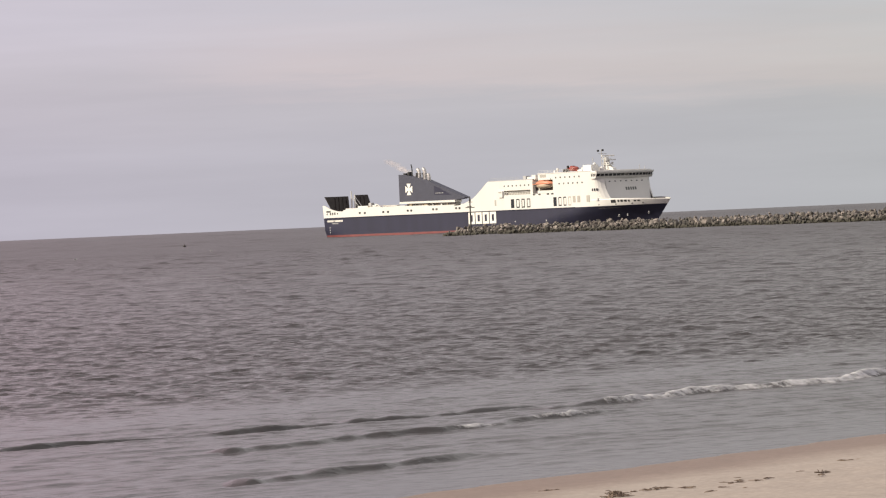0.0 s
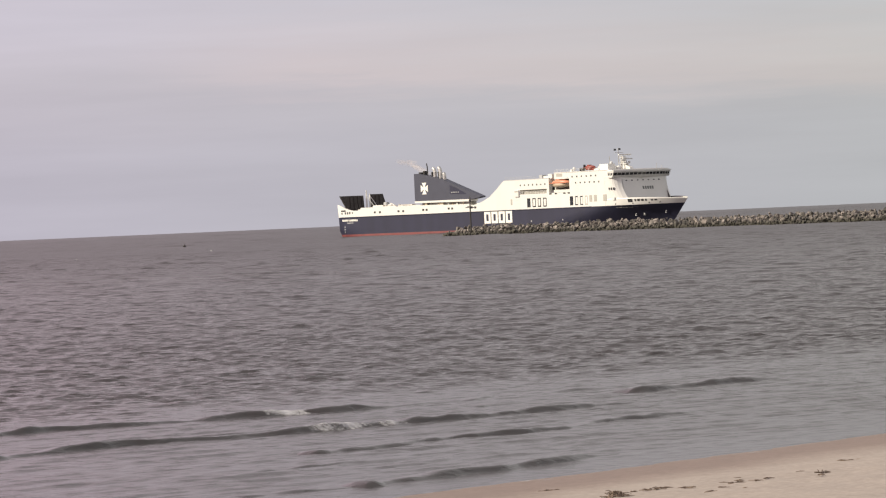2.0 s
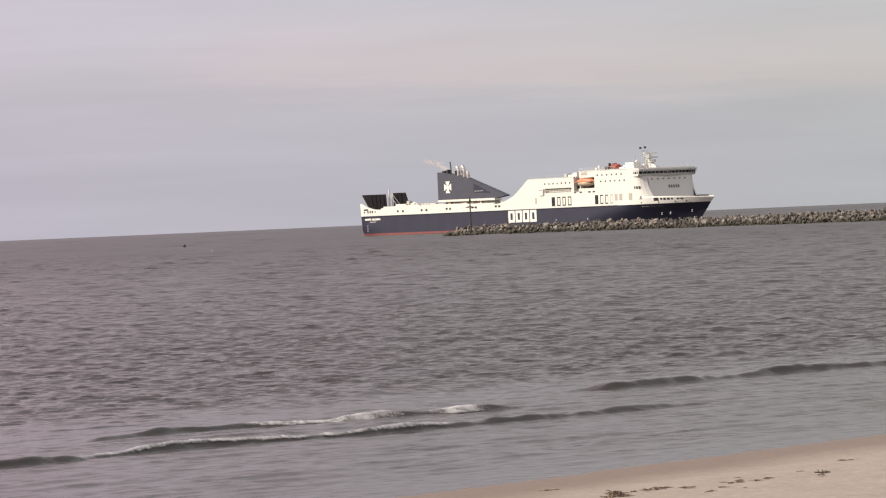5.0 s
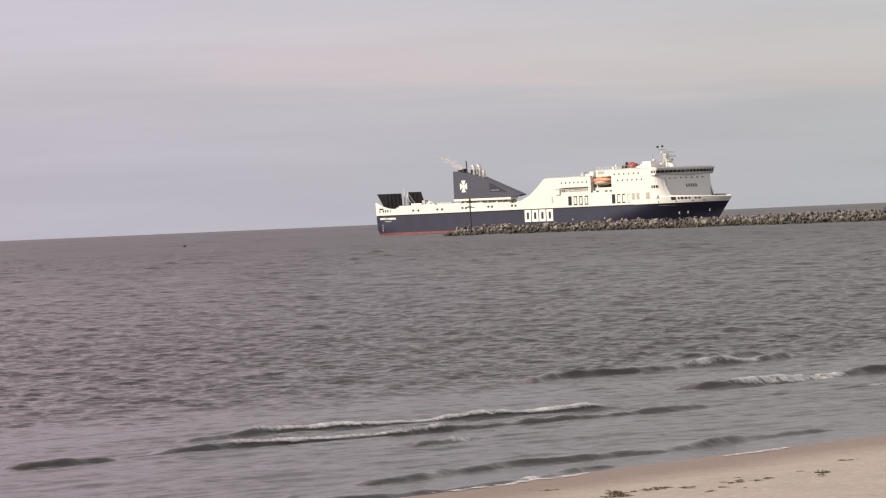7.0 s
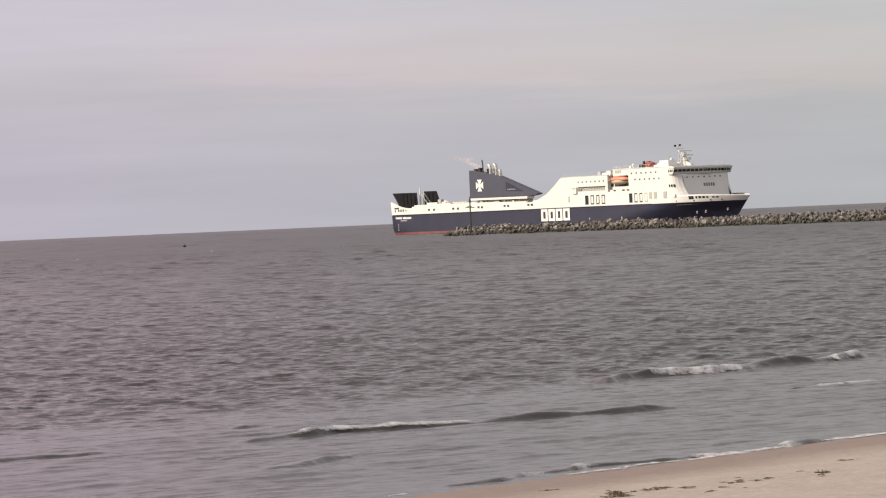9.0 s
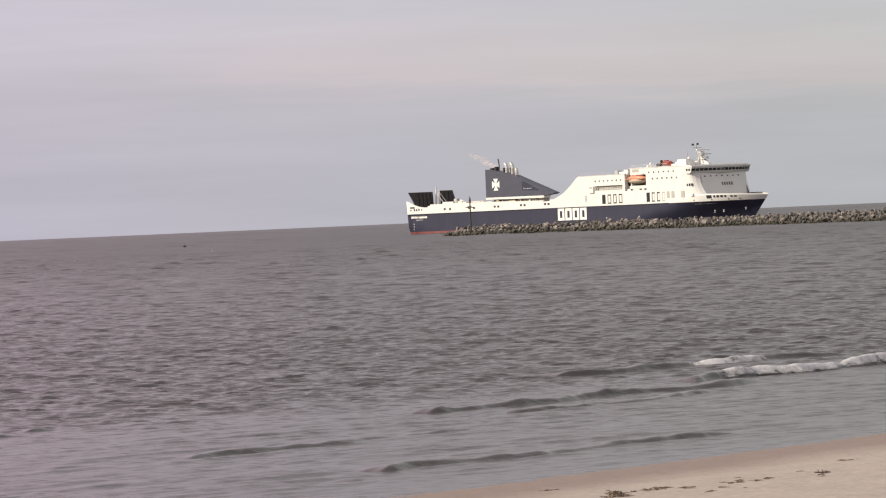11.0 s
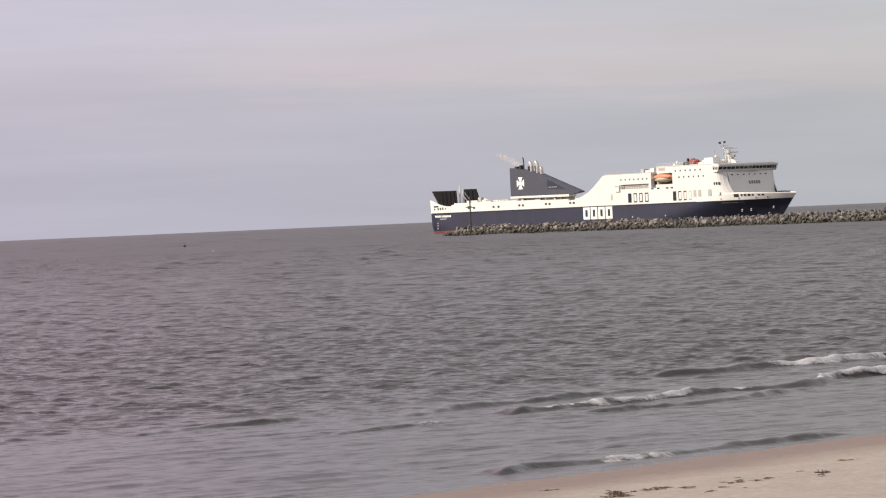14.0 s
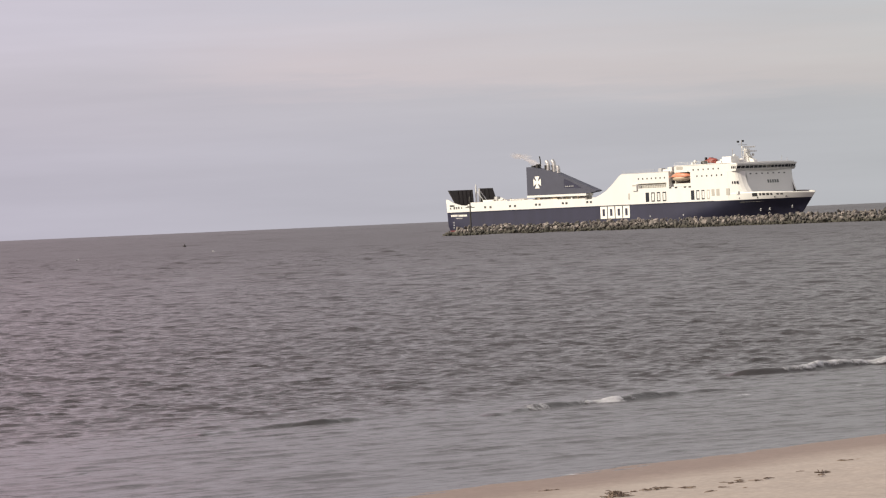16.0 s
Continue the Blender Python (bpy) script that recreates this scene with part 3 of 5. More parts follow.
    # the company's mark: four hollow white blocks
    for i in range(4):
        x0 = 94.0 + i * 4.38
        bm = bmesh.new()
        y0, y1 = -BEAM - 0.06, -BEAM + 0.05
        t = 1.22
        box(bm, x0, x0 + t, y0, y1, 2.9, 7.35)
        box(bm, x0 + 3.85 - t, x0 + 3.85, y0, y1, 2.9, 7.35)
        box(bm, x0 + t, x0 + 3.85 - t, y0, y1, 2.9, 3.85)
        box(bm, x0 + t, x0 + 3.85 - t, y0, y1, 6.4, 7.35)
        part("company_mark", bm, LETTER, hull, "hollow white block of the company mark")
    # draught marks
    for z in (1.6, 2.6, 3.6):
        bm = bmesh.new()
        box(bm, 3.0, 3.7, -BEAM - 0.05, -BEAM + 0.05, z, z + 0.35)
        part("draught_mark", bm, GREYPAINT, hull)
    for x in (122.5, 141.0):
        bm = bmesh.new()
        tube(bm, [(x, -BEAM - 0.05, 3.2), (x, -BEAM + 0.2, 3.2)], 0.3, 10)
        part("tug_mark", bm, GREYPAINT, hull)

    # aft white side, cut down at the stern corner
    prof = [(-0.75, 7.6), (85.45, 7.6), (85.45, 10.4), (85.0, 10.7), (69, 10.75), (68.5, 11.0), (54, 11.05), (53.5, 11.3), (48.5, 11.3), (48, 11.0), (38, 11.0),
            (37.5, 11.45), (28, 11.3), (20, 11.15), (14.5, 11.2), (14.2, 10.6), (12.8, 10.6), (12.6, 10.15), (11, 10.12), (8.5, 10.25), (6.0, 10.7), (3.6, 11.25), (1.6, 12.0), (-0.2, 12.65), (-1.25, 12.75)]
    for side, nm in ((-1, "side_plating"), (1, "side_plating")):
        bm = bmesh.new()
        y = side * BEAM
        prism(bm, prof, y, y - side * 0.45)
        aft_side = part(nm, bm, WHITE, ship, "white painted side of the open aft deck")
        if side < 0:
            stbd = aft_side
    bm = bmesh.new()
    prism(bm, [(-0.75, 7.6), (-1.0, 9.6), (-0.6, 9.6), (-0.3, 7.6)], -BEAM + 0.45, BEAM - 0.45)
    part("transom", bm, WHITE, ship)
    bm = bmesh.new()
    box(bm, -0.3, 100, -BEAM + 0.45, BEAM - 0.45, 7.6, 8.6)
    part("weather_deck", bm, DECK, ship, "grey-green weather deck")
    for x, z in ((23.8, 9.15), (27.2, 9.1), (39.5, 9.15), (42.6, 9.1), (55.6, 9.25), (57.8, 9.2), (71.9, 9.3), (74.1, 9.25), (86.5, 9.3), (88.6, 9.25)):
        bm = bmesh.new()
        box(bm, x - 0.6, x + 0.6, -BEAM - 0.05, -BEAM + 0.3, z - 0.38, z + 0.38)
        part("freeing_port", bm, DARK, stbd)
    for x, z, w, h in ((2.6, 10.2, 1.5, 0.3), (1.6, 9.2, 0.35, 0.35), (3.9, 9.3, 0.4, 0.45), (5.4, 9.3, 0.4, 0.45), (6.9, 9.35, 0.4, 0.45), (8.7, 9.3, 0.3, 0.3)):
        bm = bmesh.new()
        box(bm, x - w, x + w, -BEAM - 0.05, -BEAM + 0.3, z - h, z + h)
        part("mooring_opening", bm, DARK, stbd)
    # raised stern ramps: broad dark panels with stiffeners
    for y0, y1, top, cut, inset in ((-12.9, -1.4, 16.2, 0.0, 4.0), (1.9, 8.4, 16.6, 2.2, 0.0)):
        bm = bmesh.new()
        a = [bm.verts.new((0.4 - 0.1 * (z - 8), y, z)) for y, z in ((y0 + inset, 8.6), (y1 + cut, 8.6), (y1, top), (y0, top))]
        b = [bm.verts.new((v.co.x + 0.7, v.co.y, v.co.z)) for v in a]
        bm.faces.new(a)
        bm.faces.new(b[::-1])
        for i in range(4):
            bm.faces.new((a[i], a[(i + 1) % 4], b[(i + 1) % 4], b[i]))
        ramp = part("stern_ramp", bm, RAMP_DARK, ship, "raised dark steel stern ramp")
        y = y0 + 0.6 + inset
        while y < y1 - 0.3:
            bm = bmesh.new()
            prism(bm, [(1.1, 8.6), (1.35, 8.6), (0.6, top - 0.3), (0.35, top - 0.3)], y, y + 0.18)
            part("stiffener", bm, RAMP_DARK, ramp)
            y += 1.9
    # white posts with stays between the ramps
    for y, x, top in ((-0.5, 1.2, 18.2), (1.0, 1.4, 16.8)):
        bm = bmesh.new()
        tube(bm, [(x, y, 8.6), (x, y, 14), (x, y, top)], [0.42, 0.36, 0.22], 8)
        tube(bm, [(x, y, 16), (x + 3.2, y + 1.6, 11.2)], 0.14, 6)
        part("ramp_post", bm, WHITE, ship, "white ramp hoist post")
    # low deck fittings behind the bulwark
    for x0, x1, y0, y1, z1, m in ((28, 30, -12, -10.5, 13.0, GREYPAINT), (30.5, 33, -12, -11, 12.0, WHITE), (38, 47.5, -12.3, -11.2, 11.7, WHITE),
                                  (20, 27, -11.5, -10.5, 11.9, WHITE)):
        bm = bmesh.new()
        box(bm, x0, x1, y0, y1, 8.6, z1)
        bmesh.ops.bevel(bm, geom=bm.edges[:], offset=0.12, segments=2, affect="EDGES")
        part("deck_locker", bm, m, ship)

    # pipes, vents and rails that show over the bulwark
    gear = random.Random(21)
    for k in range(16):
        x = 29 + k * 3.4 + gear.uniform(-0.8, 0.8)
        w, z1 = gear.uniform(0.4, 1.3), gear.uniform(11.3, 12.0)
        y = -12.6 + gear.uniform(0, 0.8)
        bm = bmesh.new()
        if k % 3 == 0:
            tube(bm, [(x, y, 8.6), (x, y, z1 - 0.3), (x, y, z1)], [0.22, 0.22, 0.38], 8)
            part("deck_vent", bm, gear.choice((TAN, WHITE, GREYPAINT)), ship)
        else:
            box(bm, x - w, x + w, y, y + 0.7, 8.6, z1 - 0.25)
            bmesh.ops.bevel(bm, geom=bm.edges[:], offset=0.08, segments=1, affect="EDGES")
            part("deck_locker", bm, gear.choice((TAN, TAN, WHITE)), ship)
    bm = bmesh.new()
    box(bm, 30, 50, -12.9, -12.82, 11.62, 11.70)
    for k in range(11):
        box(bm, 30 + k * 2, 30.08 + k * 2, -12.9, -12.82, 11.0, 11.62)
    part("railing", bm, TAN, ship)

    # funnel casing
    fy0, fy1 = -12.9, -10.2
    bm = bmesh.new()
    prism(bm, [(50.0, 12.7), (50.0, 23.4), (53.6, 23.3), (55.6, 22.9), (61.2, 22.0), (67.8, 20.8), (91.8, 13.4), (90.8, 13.0), (85.8, 12.5)], fy0, fy1)
    fun = part("funnel_casing", bm, FUNNEL_BLUE, ship, "navy blue sloping funnel casing")
    bm = bmesh.new()
    prism(bm, [(72.6, 14.9), (72.6, 18.4), (75.4, 17.6), (83.6, 14.5)], fy0 - 0.05, fy0 + 0.2)
    part("louvre_panel", bm, NAVY, fun, "darker louvred panel")
    for i in range(5):
        bm = bmesh.new()
        box(bm, 73.4 + i * 1.05, 74.1 + i * 1.05, fy0 - 0.08, fy0 + 0.1, 15.35, 15.6)
        part("lettering_bar", bm, GREYPAINT, fun)
    # company emblem: a white cross of four flared arms
    cx, cz, R = 56.4, 17.5, 2.25
    bm = bmesh.new()
    for k in range(4):
        c, s = [(1, 0), (0, 1), (-1, 0), (0, -1)][k]
        q = [(0.16 * R, 0.14 * R), (R, 0.62 * R), (R, -0.62 * R), (0.16 * R, -0.14 * R)]
        prism(bm, [(cx + c * u - s * v, cz + s * u + c * v) for u, v in q], fy0 - 0.07, fy0 + 0.1)
    box(bm, cx - 0.2 * R, cx + 0.2 * R, fy0 - 0.065, fy0 + 0.1, cz - 0.2 * R, cz + 0.2 * R)
    part("emblem", bm, LETTER, fun, "plain white flared cross emblem")
    bm = bmesh.new()
    prism(bm, [(50.0, 11.95), (50.0, 12.7), (85.6, 12.55), (85.6, 11.7)], -BEAM + 0.25, fy1 + 0.6)
    part("casing_base", bm, WHITE, ship, "white base of the funnel casing")
    bm = bmesh.new()
    box(bm, 53.0, 84.0, -11.6, -9.0, 8.6, 11.95)
    part("casing_trunk", bm, CREAMGREY, ship)
    # exhaust pipes on top
    for x, y, z0, z1, r, lean, m, nm in ((55.4, -11.5, 22.6, 24.3, 0.85, 0.0, SOOT, "exhaust_pipe"), (57.2, -11.6, 22.3, 27.2, 0.22, -0.5, SOOT, "whistle_pipe"),
                                         (59.6, -11.0, 22.0, 23.8, 0.55, 0.0, SOOT, "exhaust_pipe"), (62.0, -11.6, 21.7, 25.2, 0.7, -1.1, STEEL, "exhaust_pipe"),
                                         (63.9, -11.0, 21.3, 23.6, 0.5, -0.4, SOOT, "exhaust_pipe"), (65.6, -11.6, 21.0, 25.4, 0.7, -1.2, STEEL, "exhaust_pipe"),
                                         (68.0, -11.6, 20.5, 23.1, 0.66, -0.5, STEEL, "exhaust_pipe")):
        bm = bmesh.new()
        tube(bm, [(x, y, z0 - 0.6), (x, y, z0 + 0.55 * (z1 - z0)), (x + 0.35 * lean, y, z0 + 0.8 * (z1 - z0)), (x + lean, y, z1)], r, 12)
        part(nm, bm, m, fun)
    bm = bmesh.new()
    tube(bm, [(53.0, -11.5, 23.3), (53.0, -11.5, 23.9)], 1.05, 12)
    part("funnel_cowl", bm, SOOT, fun)

    # passenger superstructure
    bm = bmesh.new()
    curve = [(85.5, 10.2), (88.5, 10.35), (91.5, 10.9), (94.5, 11.8), (97.5, 12.9), (100.2, 14.5), (102.4, 15.9), (104.2, 17.2), (105.6, 18.2), (106.6, 18.65), (107.6, 18.75)]
    prism(bm, [(85.5, 7.6), *curve, (112, 18.75), (112, 7.6)], -BEAM, -BEAM + 1.6)
    prism(bm, [(85.5, 7.6), *curve, (112, 18.75), (112, 7.6)], BEAM - 1.6, BEAM)
    # starboard skin in blocks that leave the boat bay and the promenade open
    y0, y1 = -BEAM, -BEAM + 1.6
    for a, b, c, d in ((112, 116.3, 7.6, 18.75), (116.3, 132.3, 7.6, 13.3), (116.3, 132.3, 14.95, 18.75), (132.3, 133.7, 7.6, 18.75), (133.7, 145.7, 7.6, 13.3),
                       (137.0, 145.7, 18.3, 20.6), (145.7, 166.05, 7.6, 20.6), (166.05, 168.5, 17.7, 20.6)):
        box(bm, a, b, y0, y1, c, d)
    box(bm, 112, 168.5, BEAM - 1.6, BEAM, 7.6, 18.75)
    box(bm, 137, 168.5, BEAM - 1.6, BEAM, 18.75, 20.6)
    box(bm, 100.0, 168.5, -BEAM + 1.6, BEAM - 1.6, 7.6, 14.4)
    box(bm, 107.6, 168.5, -BEAM + 3.4, BEAM - 1.6, 14.4, 18.7)
    box(bm, 112, 133.6, -BEAM + 1.6, -BEAM + 3.4, 15.6, 18.7)
    box(bm, 137.2, 168.5, -BEAM + 3.4, BEAM - 1.6, 18.7, 20.55)
    box(bm, 145.9, 168.5, -BEAM + 1.6, -BEAM + 3.4, 14.4, 20.55)
    sup = part("superstructure", bm, WHITE, ship, "cream-white passenger superstructure")

    # nearly upright front below the bridge; wings of side plating sweep forward at its foot
    def side_y(x, v):
        foot = min(half_breadth(x, 10.0), 13.28)
        return foot + (13.28 - foot) * v ** 0.8
    def corner(v):
        return 2.0 + 1.0 * v                                 # the corners of the front are rounded in plan
    for side in (-1, 1):
        bm = bmesh.new()
        sheets = []
        for off in (0.0, 0.3):
            rows = []
            for i in range(15):
                v = i / 14
                x = 172.0 + 3.4 * (1 - v) ** 1.9
                rows.append([bm.verts.new((165.9 + (x - 165.9) * k / 8, side * (side_y(165.9 + (x - 165.9) * k / 8, v) - off - corner(v) * (k / 8) ** 5), 10.0 + 7.75 * v)) for k in range(9)])
            for p, q in zip(rows, rows[1:]):
                for k in range(8):
                    bm.faces.new((p[k], p[k + 1], q[k + 1], q[k]))
            sheets.append(rows)
        for i in range(14):
            bm.faces.new((sheets[0][i][8], sheets[0][i + 1][8], sheets[1][i + 1][8], sheets[1][i][8]))
        part("front_side_plating", bm, WHITE, ship, "white side plating swept forward below the bridge")
    bm = bmesh.new()
    prev = None
    for i in range(9):
        v = i / 8
        x, z = 171.9 + 2.6 * (1 - v), 8.7 + 9.05 * v
        row = [bm.verts.new((x + 0.4 * (1 - (k / 5 - 1) ** 2), (side_y(x, v) - 0.3 - corner(v)) * (k / 5 - 1), z)) for k in range(11)]
        if prev:
            for k in range(10):
                bm.faces.new((prev[k], prev[k + 1], row[k + 1], row[k]))
        prev = row
    front = part("front_bulkhead", bm, WHITE, ship, "white front of the superstructure below the bridge")
    for i in range(5):
        bm = bmesh.new()
        y = -1.5 + 1.1 * i
        x = 173.55
        prism(bm, [(x, 13.2), (x + 0.12, 13.2), (x - 0.2, 14.3), (x - 0.32, 14.3)], y, y + 0.7)
        part("lettering_bar", bm, DECK, front)
    for i in range(7):
        y = -8.6 + i * 2.6
        xx = 172.72 - 0.0024 * y * y
        bm = bmesh.new()
        box(bm, xx - 0.6, xx + 0.1, y, y + 0.5, 16.4, 16.75)
        part("cabin_window", bm, GLASS, front)

    # bridge with its wings
    bm = bmesh.new()
    outline = [(-13.7, 168.2), (-13.7, 171.2), (-9, 172.6), (0, 173.6), (9, 172.6), (13.7, 171.2), (13.7, 168.2)]
    def slab(bm, pts, z0, z1, grow0=0.0, grow1=0.0):
        lo = [bm.verts.new((x + (grow0 if x > 170 else 0), y, z0)) for y, x in pts]
        hi = [bm.verts.new((x + (grow1 if x > 170 else 0), y, z1)) for y, x in pts]
        bm.faces.new(lo[::-1])
        bm.faces.new(hi)
        for i in range(len(lo)):
            j = (i + 1) % len(lo)
            bm.faces.new((lo[i], lo[j], hi[j], hi[i]))
    slab(bm, outline, 17.75, 18.55, -0.5, 0.1)
    slab(bm, outline, 19.45, 19.85, 0.45, 0.6)
    slab(bm, [(y * 1.012, x + (0.5 if x > 170 else -0.3)) for y, x in outline], 19.85, 20.25, 0.3, 0.3)
    slab(bm, [(y * 0.985, x - (0.35 if x > 170 else 0.0)) for y, x in outline], 20.25, 20.6, 0.0, 0.1)
    bridge = part("bridge", bm, WHITE, ship, "white navigating bridge with open wings")
    bm = bmesh.new()
    slab(bm, [(y * 0.985, x + (-0.15 if x > 170 else 0.1)) for y, x in outline], 18.55, 19.45, 0.1, 0.45)
    part("bridge_window_band", bm, GLASS, bridge, "dark raked bridge windows")
    for a, b in zip(outline[1:5], outline[2:6]):
        m = 5 if abs(b[0] - a[0]) > 6 else 3
        for k in range(m + 1):
            y, x = a[0] + (b[0] - a[0]) * k / m, a[1] + (b[1] - a[1]) * k / m
            bm = bmesh.new()
            prism(bm, [(x - 0.02, 18.5), (x + 0.12, 18.5), (x + 0.5, 19.5), (x + 0.36, 19.5)], y - 0.07, y + 0.07)
            part("mullion", bm, WHITE, bridge)
    for x in (168.3, 169.2, 170.1, 171.0):
        bm = bmesh.new()
        box(bm, x, x + 0.22, -13.75, -13.5, 18.5, 19.5)
        part("mullion", bm, WHITE, bridge)
    # windows
    def window(name, x0, x1, z0, z1, mat, depth=0.06, parent=sup, frame_mat=None, margin=0.25):
        bm = bmesh.new()
        box(bm, x0, x1, -BEAM - depth, -BEAM + 0.2, z0, z1)
        w = part(name, bm, mat, parent)
        if frame_mat:
            bm = bmesh.new()
            t = 0.42
            e = depth + 0.06
            box(bm, x0 + t, x1 - margin, -BEAM - e, -BEAM + 0.1, z0 + t, z1 - t)
            part("pane", bm, frame_mat, w)
        return w
    for x0, x1, k in ((120.4, 122.3, 0), (123.6, 125.5, 1), (126.8, 128.6, 1), (130.0, 131.9, 1), (145.7, 147.5, 0), (148.7, 150.3, 1), (151.6, 153.1, 1), (154.4, 155.9, 2)):
        window("tall_window", x0, x1, 8.35, 11.7, (GLASS, GLASS, CREAMGREY)[k], 0.06, sup, (None, WHITE, WHITE)[k], 0.25 if x0 < 140 else -0.02)
    for x0, x1, z0 in ((157.0, 158.5, 9.4), (159.6, 161.2, 9.4), (164.9, 166.7, 9.4)):
        window("shutter", x0, x1, z0, 11.8, CREAMGREY)
    window("shutter", 110.5, 111.4, 9.5, 11.7, CREAMGREY)
    bm = bmesh.new()
    box(bm, 170.0, 171.2, -BEAM - 0.02, -BEAM + 0.2, 9.7, 10.7)
    part("shutter", bm, WHITE, sup)
    for i in range(7):
        x = 116.7 + i * 2.45
        window("cabin_window", x - 0.28, x + 0.28, 16.45, 17.0, GLASS)
    for i in range(6):
        x = 147.5 + i * 2.72
        window("cabin_window", x - 0.3, x + 0.3, 18.65, 19.2, GLASS)
        x = 149.4 + i * 2.66
        window("cabin_window", x - 0.3, x + 0.3, 16.35, 16.9, GLASS)
    for x, inset in ((168.4, 0.0), (169.5, 0.03), (170.6, 0.2)):
        bm = bmesh.new()
        box(bm, x - 0.24, x + 0.24, -BEAM - 0.05 + inset, -BEAM + 0.5, 13.3, 14.2)
        part("cabin_window", bm, GLASS, sup)
    # promenade: dark back, rail posts
    bm = bmesh.new()
    box(bm, 116.3, 132.3, -BEAM + 1.5, -BEAM + 1.62, 13.3, 14.95)
    part("promenade_back", bm, CREAMGREY, sup)
    for i in range(17):
        bm = bmesh.new()
        box(bm, 116.7 + i * 0.96, 116.82 + i * 0.96, -BEAM + 0.1, -BEAM + 0.2, 13.3, 14.3)
        part("rail_post", bm, WHITE, sup)
    bm = bmesh.new()
    box(bm, 116.4, 132.2, -BEAM + 0.08, -BEAM + 0.2, 14.25, 14.35)
    part("rail", bm, WHITE, sup)
    window("vent_box", 113.4, 115.9, 12.5, 14.9, WHITE, 0.5)
    window("side_door", 113.7, 115.5, 14.2, 14.7, CREAMGREY, 0.55)
    # boat bay floor and back, davits
    # back and cradle carry the bay's shade in their dark brown
    bm = bmesh.new()
    box(bm, 133.7, 145.7, -BEAM + 3.2, -BEAM + 3.45, 13.3, 18.3)
    part("boat_bay_back", bm, BAYSHADE, sup)
    bm = bmesh.new()
    box(bm, 133.72, 145.68, -BEAM + 0.15, -BEAM + 3.2, 13.3, 13.36)
    part("boat_bay_floor", bm, DECK, sup)
    bm = bmesh.new()
    box(bm, 134.2, 145.2, -BEAM + 2.2, -BEAM + 3.15, 13.36, 15.4)
    bmesh.ops.bevel(bm, geom=bm.edges[:], offset=0.1, segments=1, affect="EDGES")
    part("boat_cradle", bm, BAYSHADE, sup)
    for x in (134.4, 137.6, 142.6, 145.2):
        window("freeing_port", x - 0.65, x + 0.65, 12.75, 13.25, DARK)
    for x in (135.2, 144.4):
        bm = bmesh.new()
        prism(bm, [(x - 0.2, 13.3), (x + 0.2, 13.3), (x + 0.2, 18.9), (x - 0.2, 18.9)], -BEAM + 1.9, -BEAM + 2.4)
        box(bm, x - 0.2, x + 0.2, -BEAM - 0.2, -BEAM + 2.3, 18.5, 18.9)
        part("davit", bm, WHITE, ship, "white lifeboat davit")
    # upper decks and roof gear
    for x0, x1, y0, y1, z0, z1, m, nm in ((136.8, 169.0, -BEAM - 0.15, BEAM, 20.55, 20.8, WHITE, "upper_deck_edge"),
                                          (107.0, 134.0, -BEAM - 0.05, BEAM, 18.7, 18.95, GREYPAINT, "upper_deck_edge"),
                                          (126.5, 128.3, -12, -10, 18.9, 20.2, GREYPAINT, "vent_housing"), (129.0, 132.6, -12, -9.5, 18.9, 19.7, WHITE, "vent_housing"),
                                          (132.2, 134.6, -12.4, -10.4, 18.9, 20.4, WHITE, "vent_housing"),
                                          (138.2, 141.8, -BEAM - 0.06, -BEAM + 0.2, 19.2, 20.3, CREAMGREY, "side_door"),
                                          (158.9, 163.8, -9.5, -6.0, 20.5, 23.0, WHITE, "wheelhouse_hut"), (150, 158, -3, 3, 20.5, 22.3, WHITE, "stair_house")):
        bm = bmesh.new()
        box(bm, x0, x1, y0, y1, z0, z1)
        bmesh.ops.bevel(bm, geom=bm.edges[:], offset=0.06, segments=1, affect="EDGES")
        part(nm, bm, m, ship)
    # rails round the upper decks
    for x0, x1, z, y in ((137.2, 158, 20.8, -BEAM + 0.1),):
        bm = bmesh.new()
        box(bm, x0, x1, y, y + 0.05, z + 0.95, z + 1.0)
        box(bm, x0, x1, y, y + 0.03, z + 0.5, z + 0.53)
        k = x0
        while k < x1:
            box(bm, k, k + 0.05, y, y + 0.05, z, z + 1.0)
            k += 1.8
        part("railing", bm, WHITE, ship)
    for x0, x1, z, y in ((107.6, 126.0, 18.95, -BEAM + 0.1), (168.6, 171.2, 20.6, -BEAM + 0.2)):
        bm = bmesh.new()
        box(bm, x0, x1, y, y + 0.05, z + 0.90, z + 0.95)
        box(bm, x0, x1, y, y + 0.03, z + 0.45, z + 0.48)
        k = x0
        while k < x1:
            box(bm, k, k + 0.05, y, y + 0.05, z, z + 0.95)
            k += 1.5
        part("railing", bm, GREYPAINT, ship)
    # mast: tower, yards, scanners, dome
    bm = bmesh.new()
    prism(bm, [(160.0, 20.5), (166.4, 20.5), (165.6, 21.6), (163.4, 22.4), (162.4, 23.6), (161.9, 25.6), (161.2, 25.6), (161.0, 22.5)], -0.8, 0.8)
    mast = part("mast", bm, WHITE, ship, "white radar mast over the bridge")
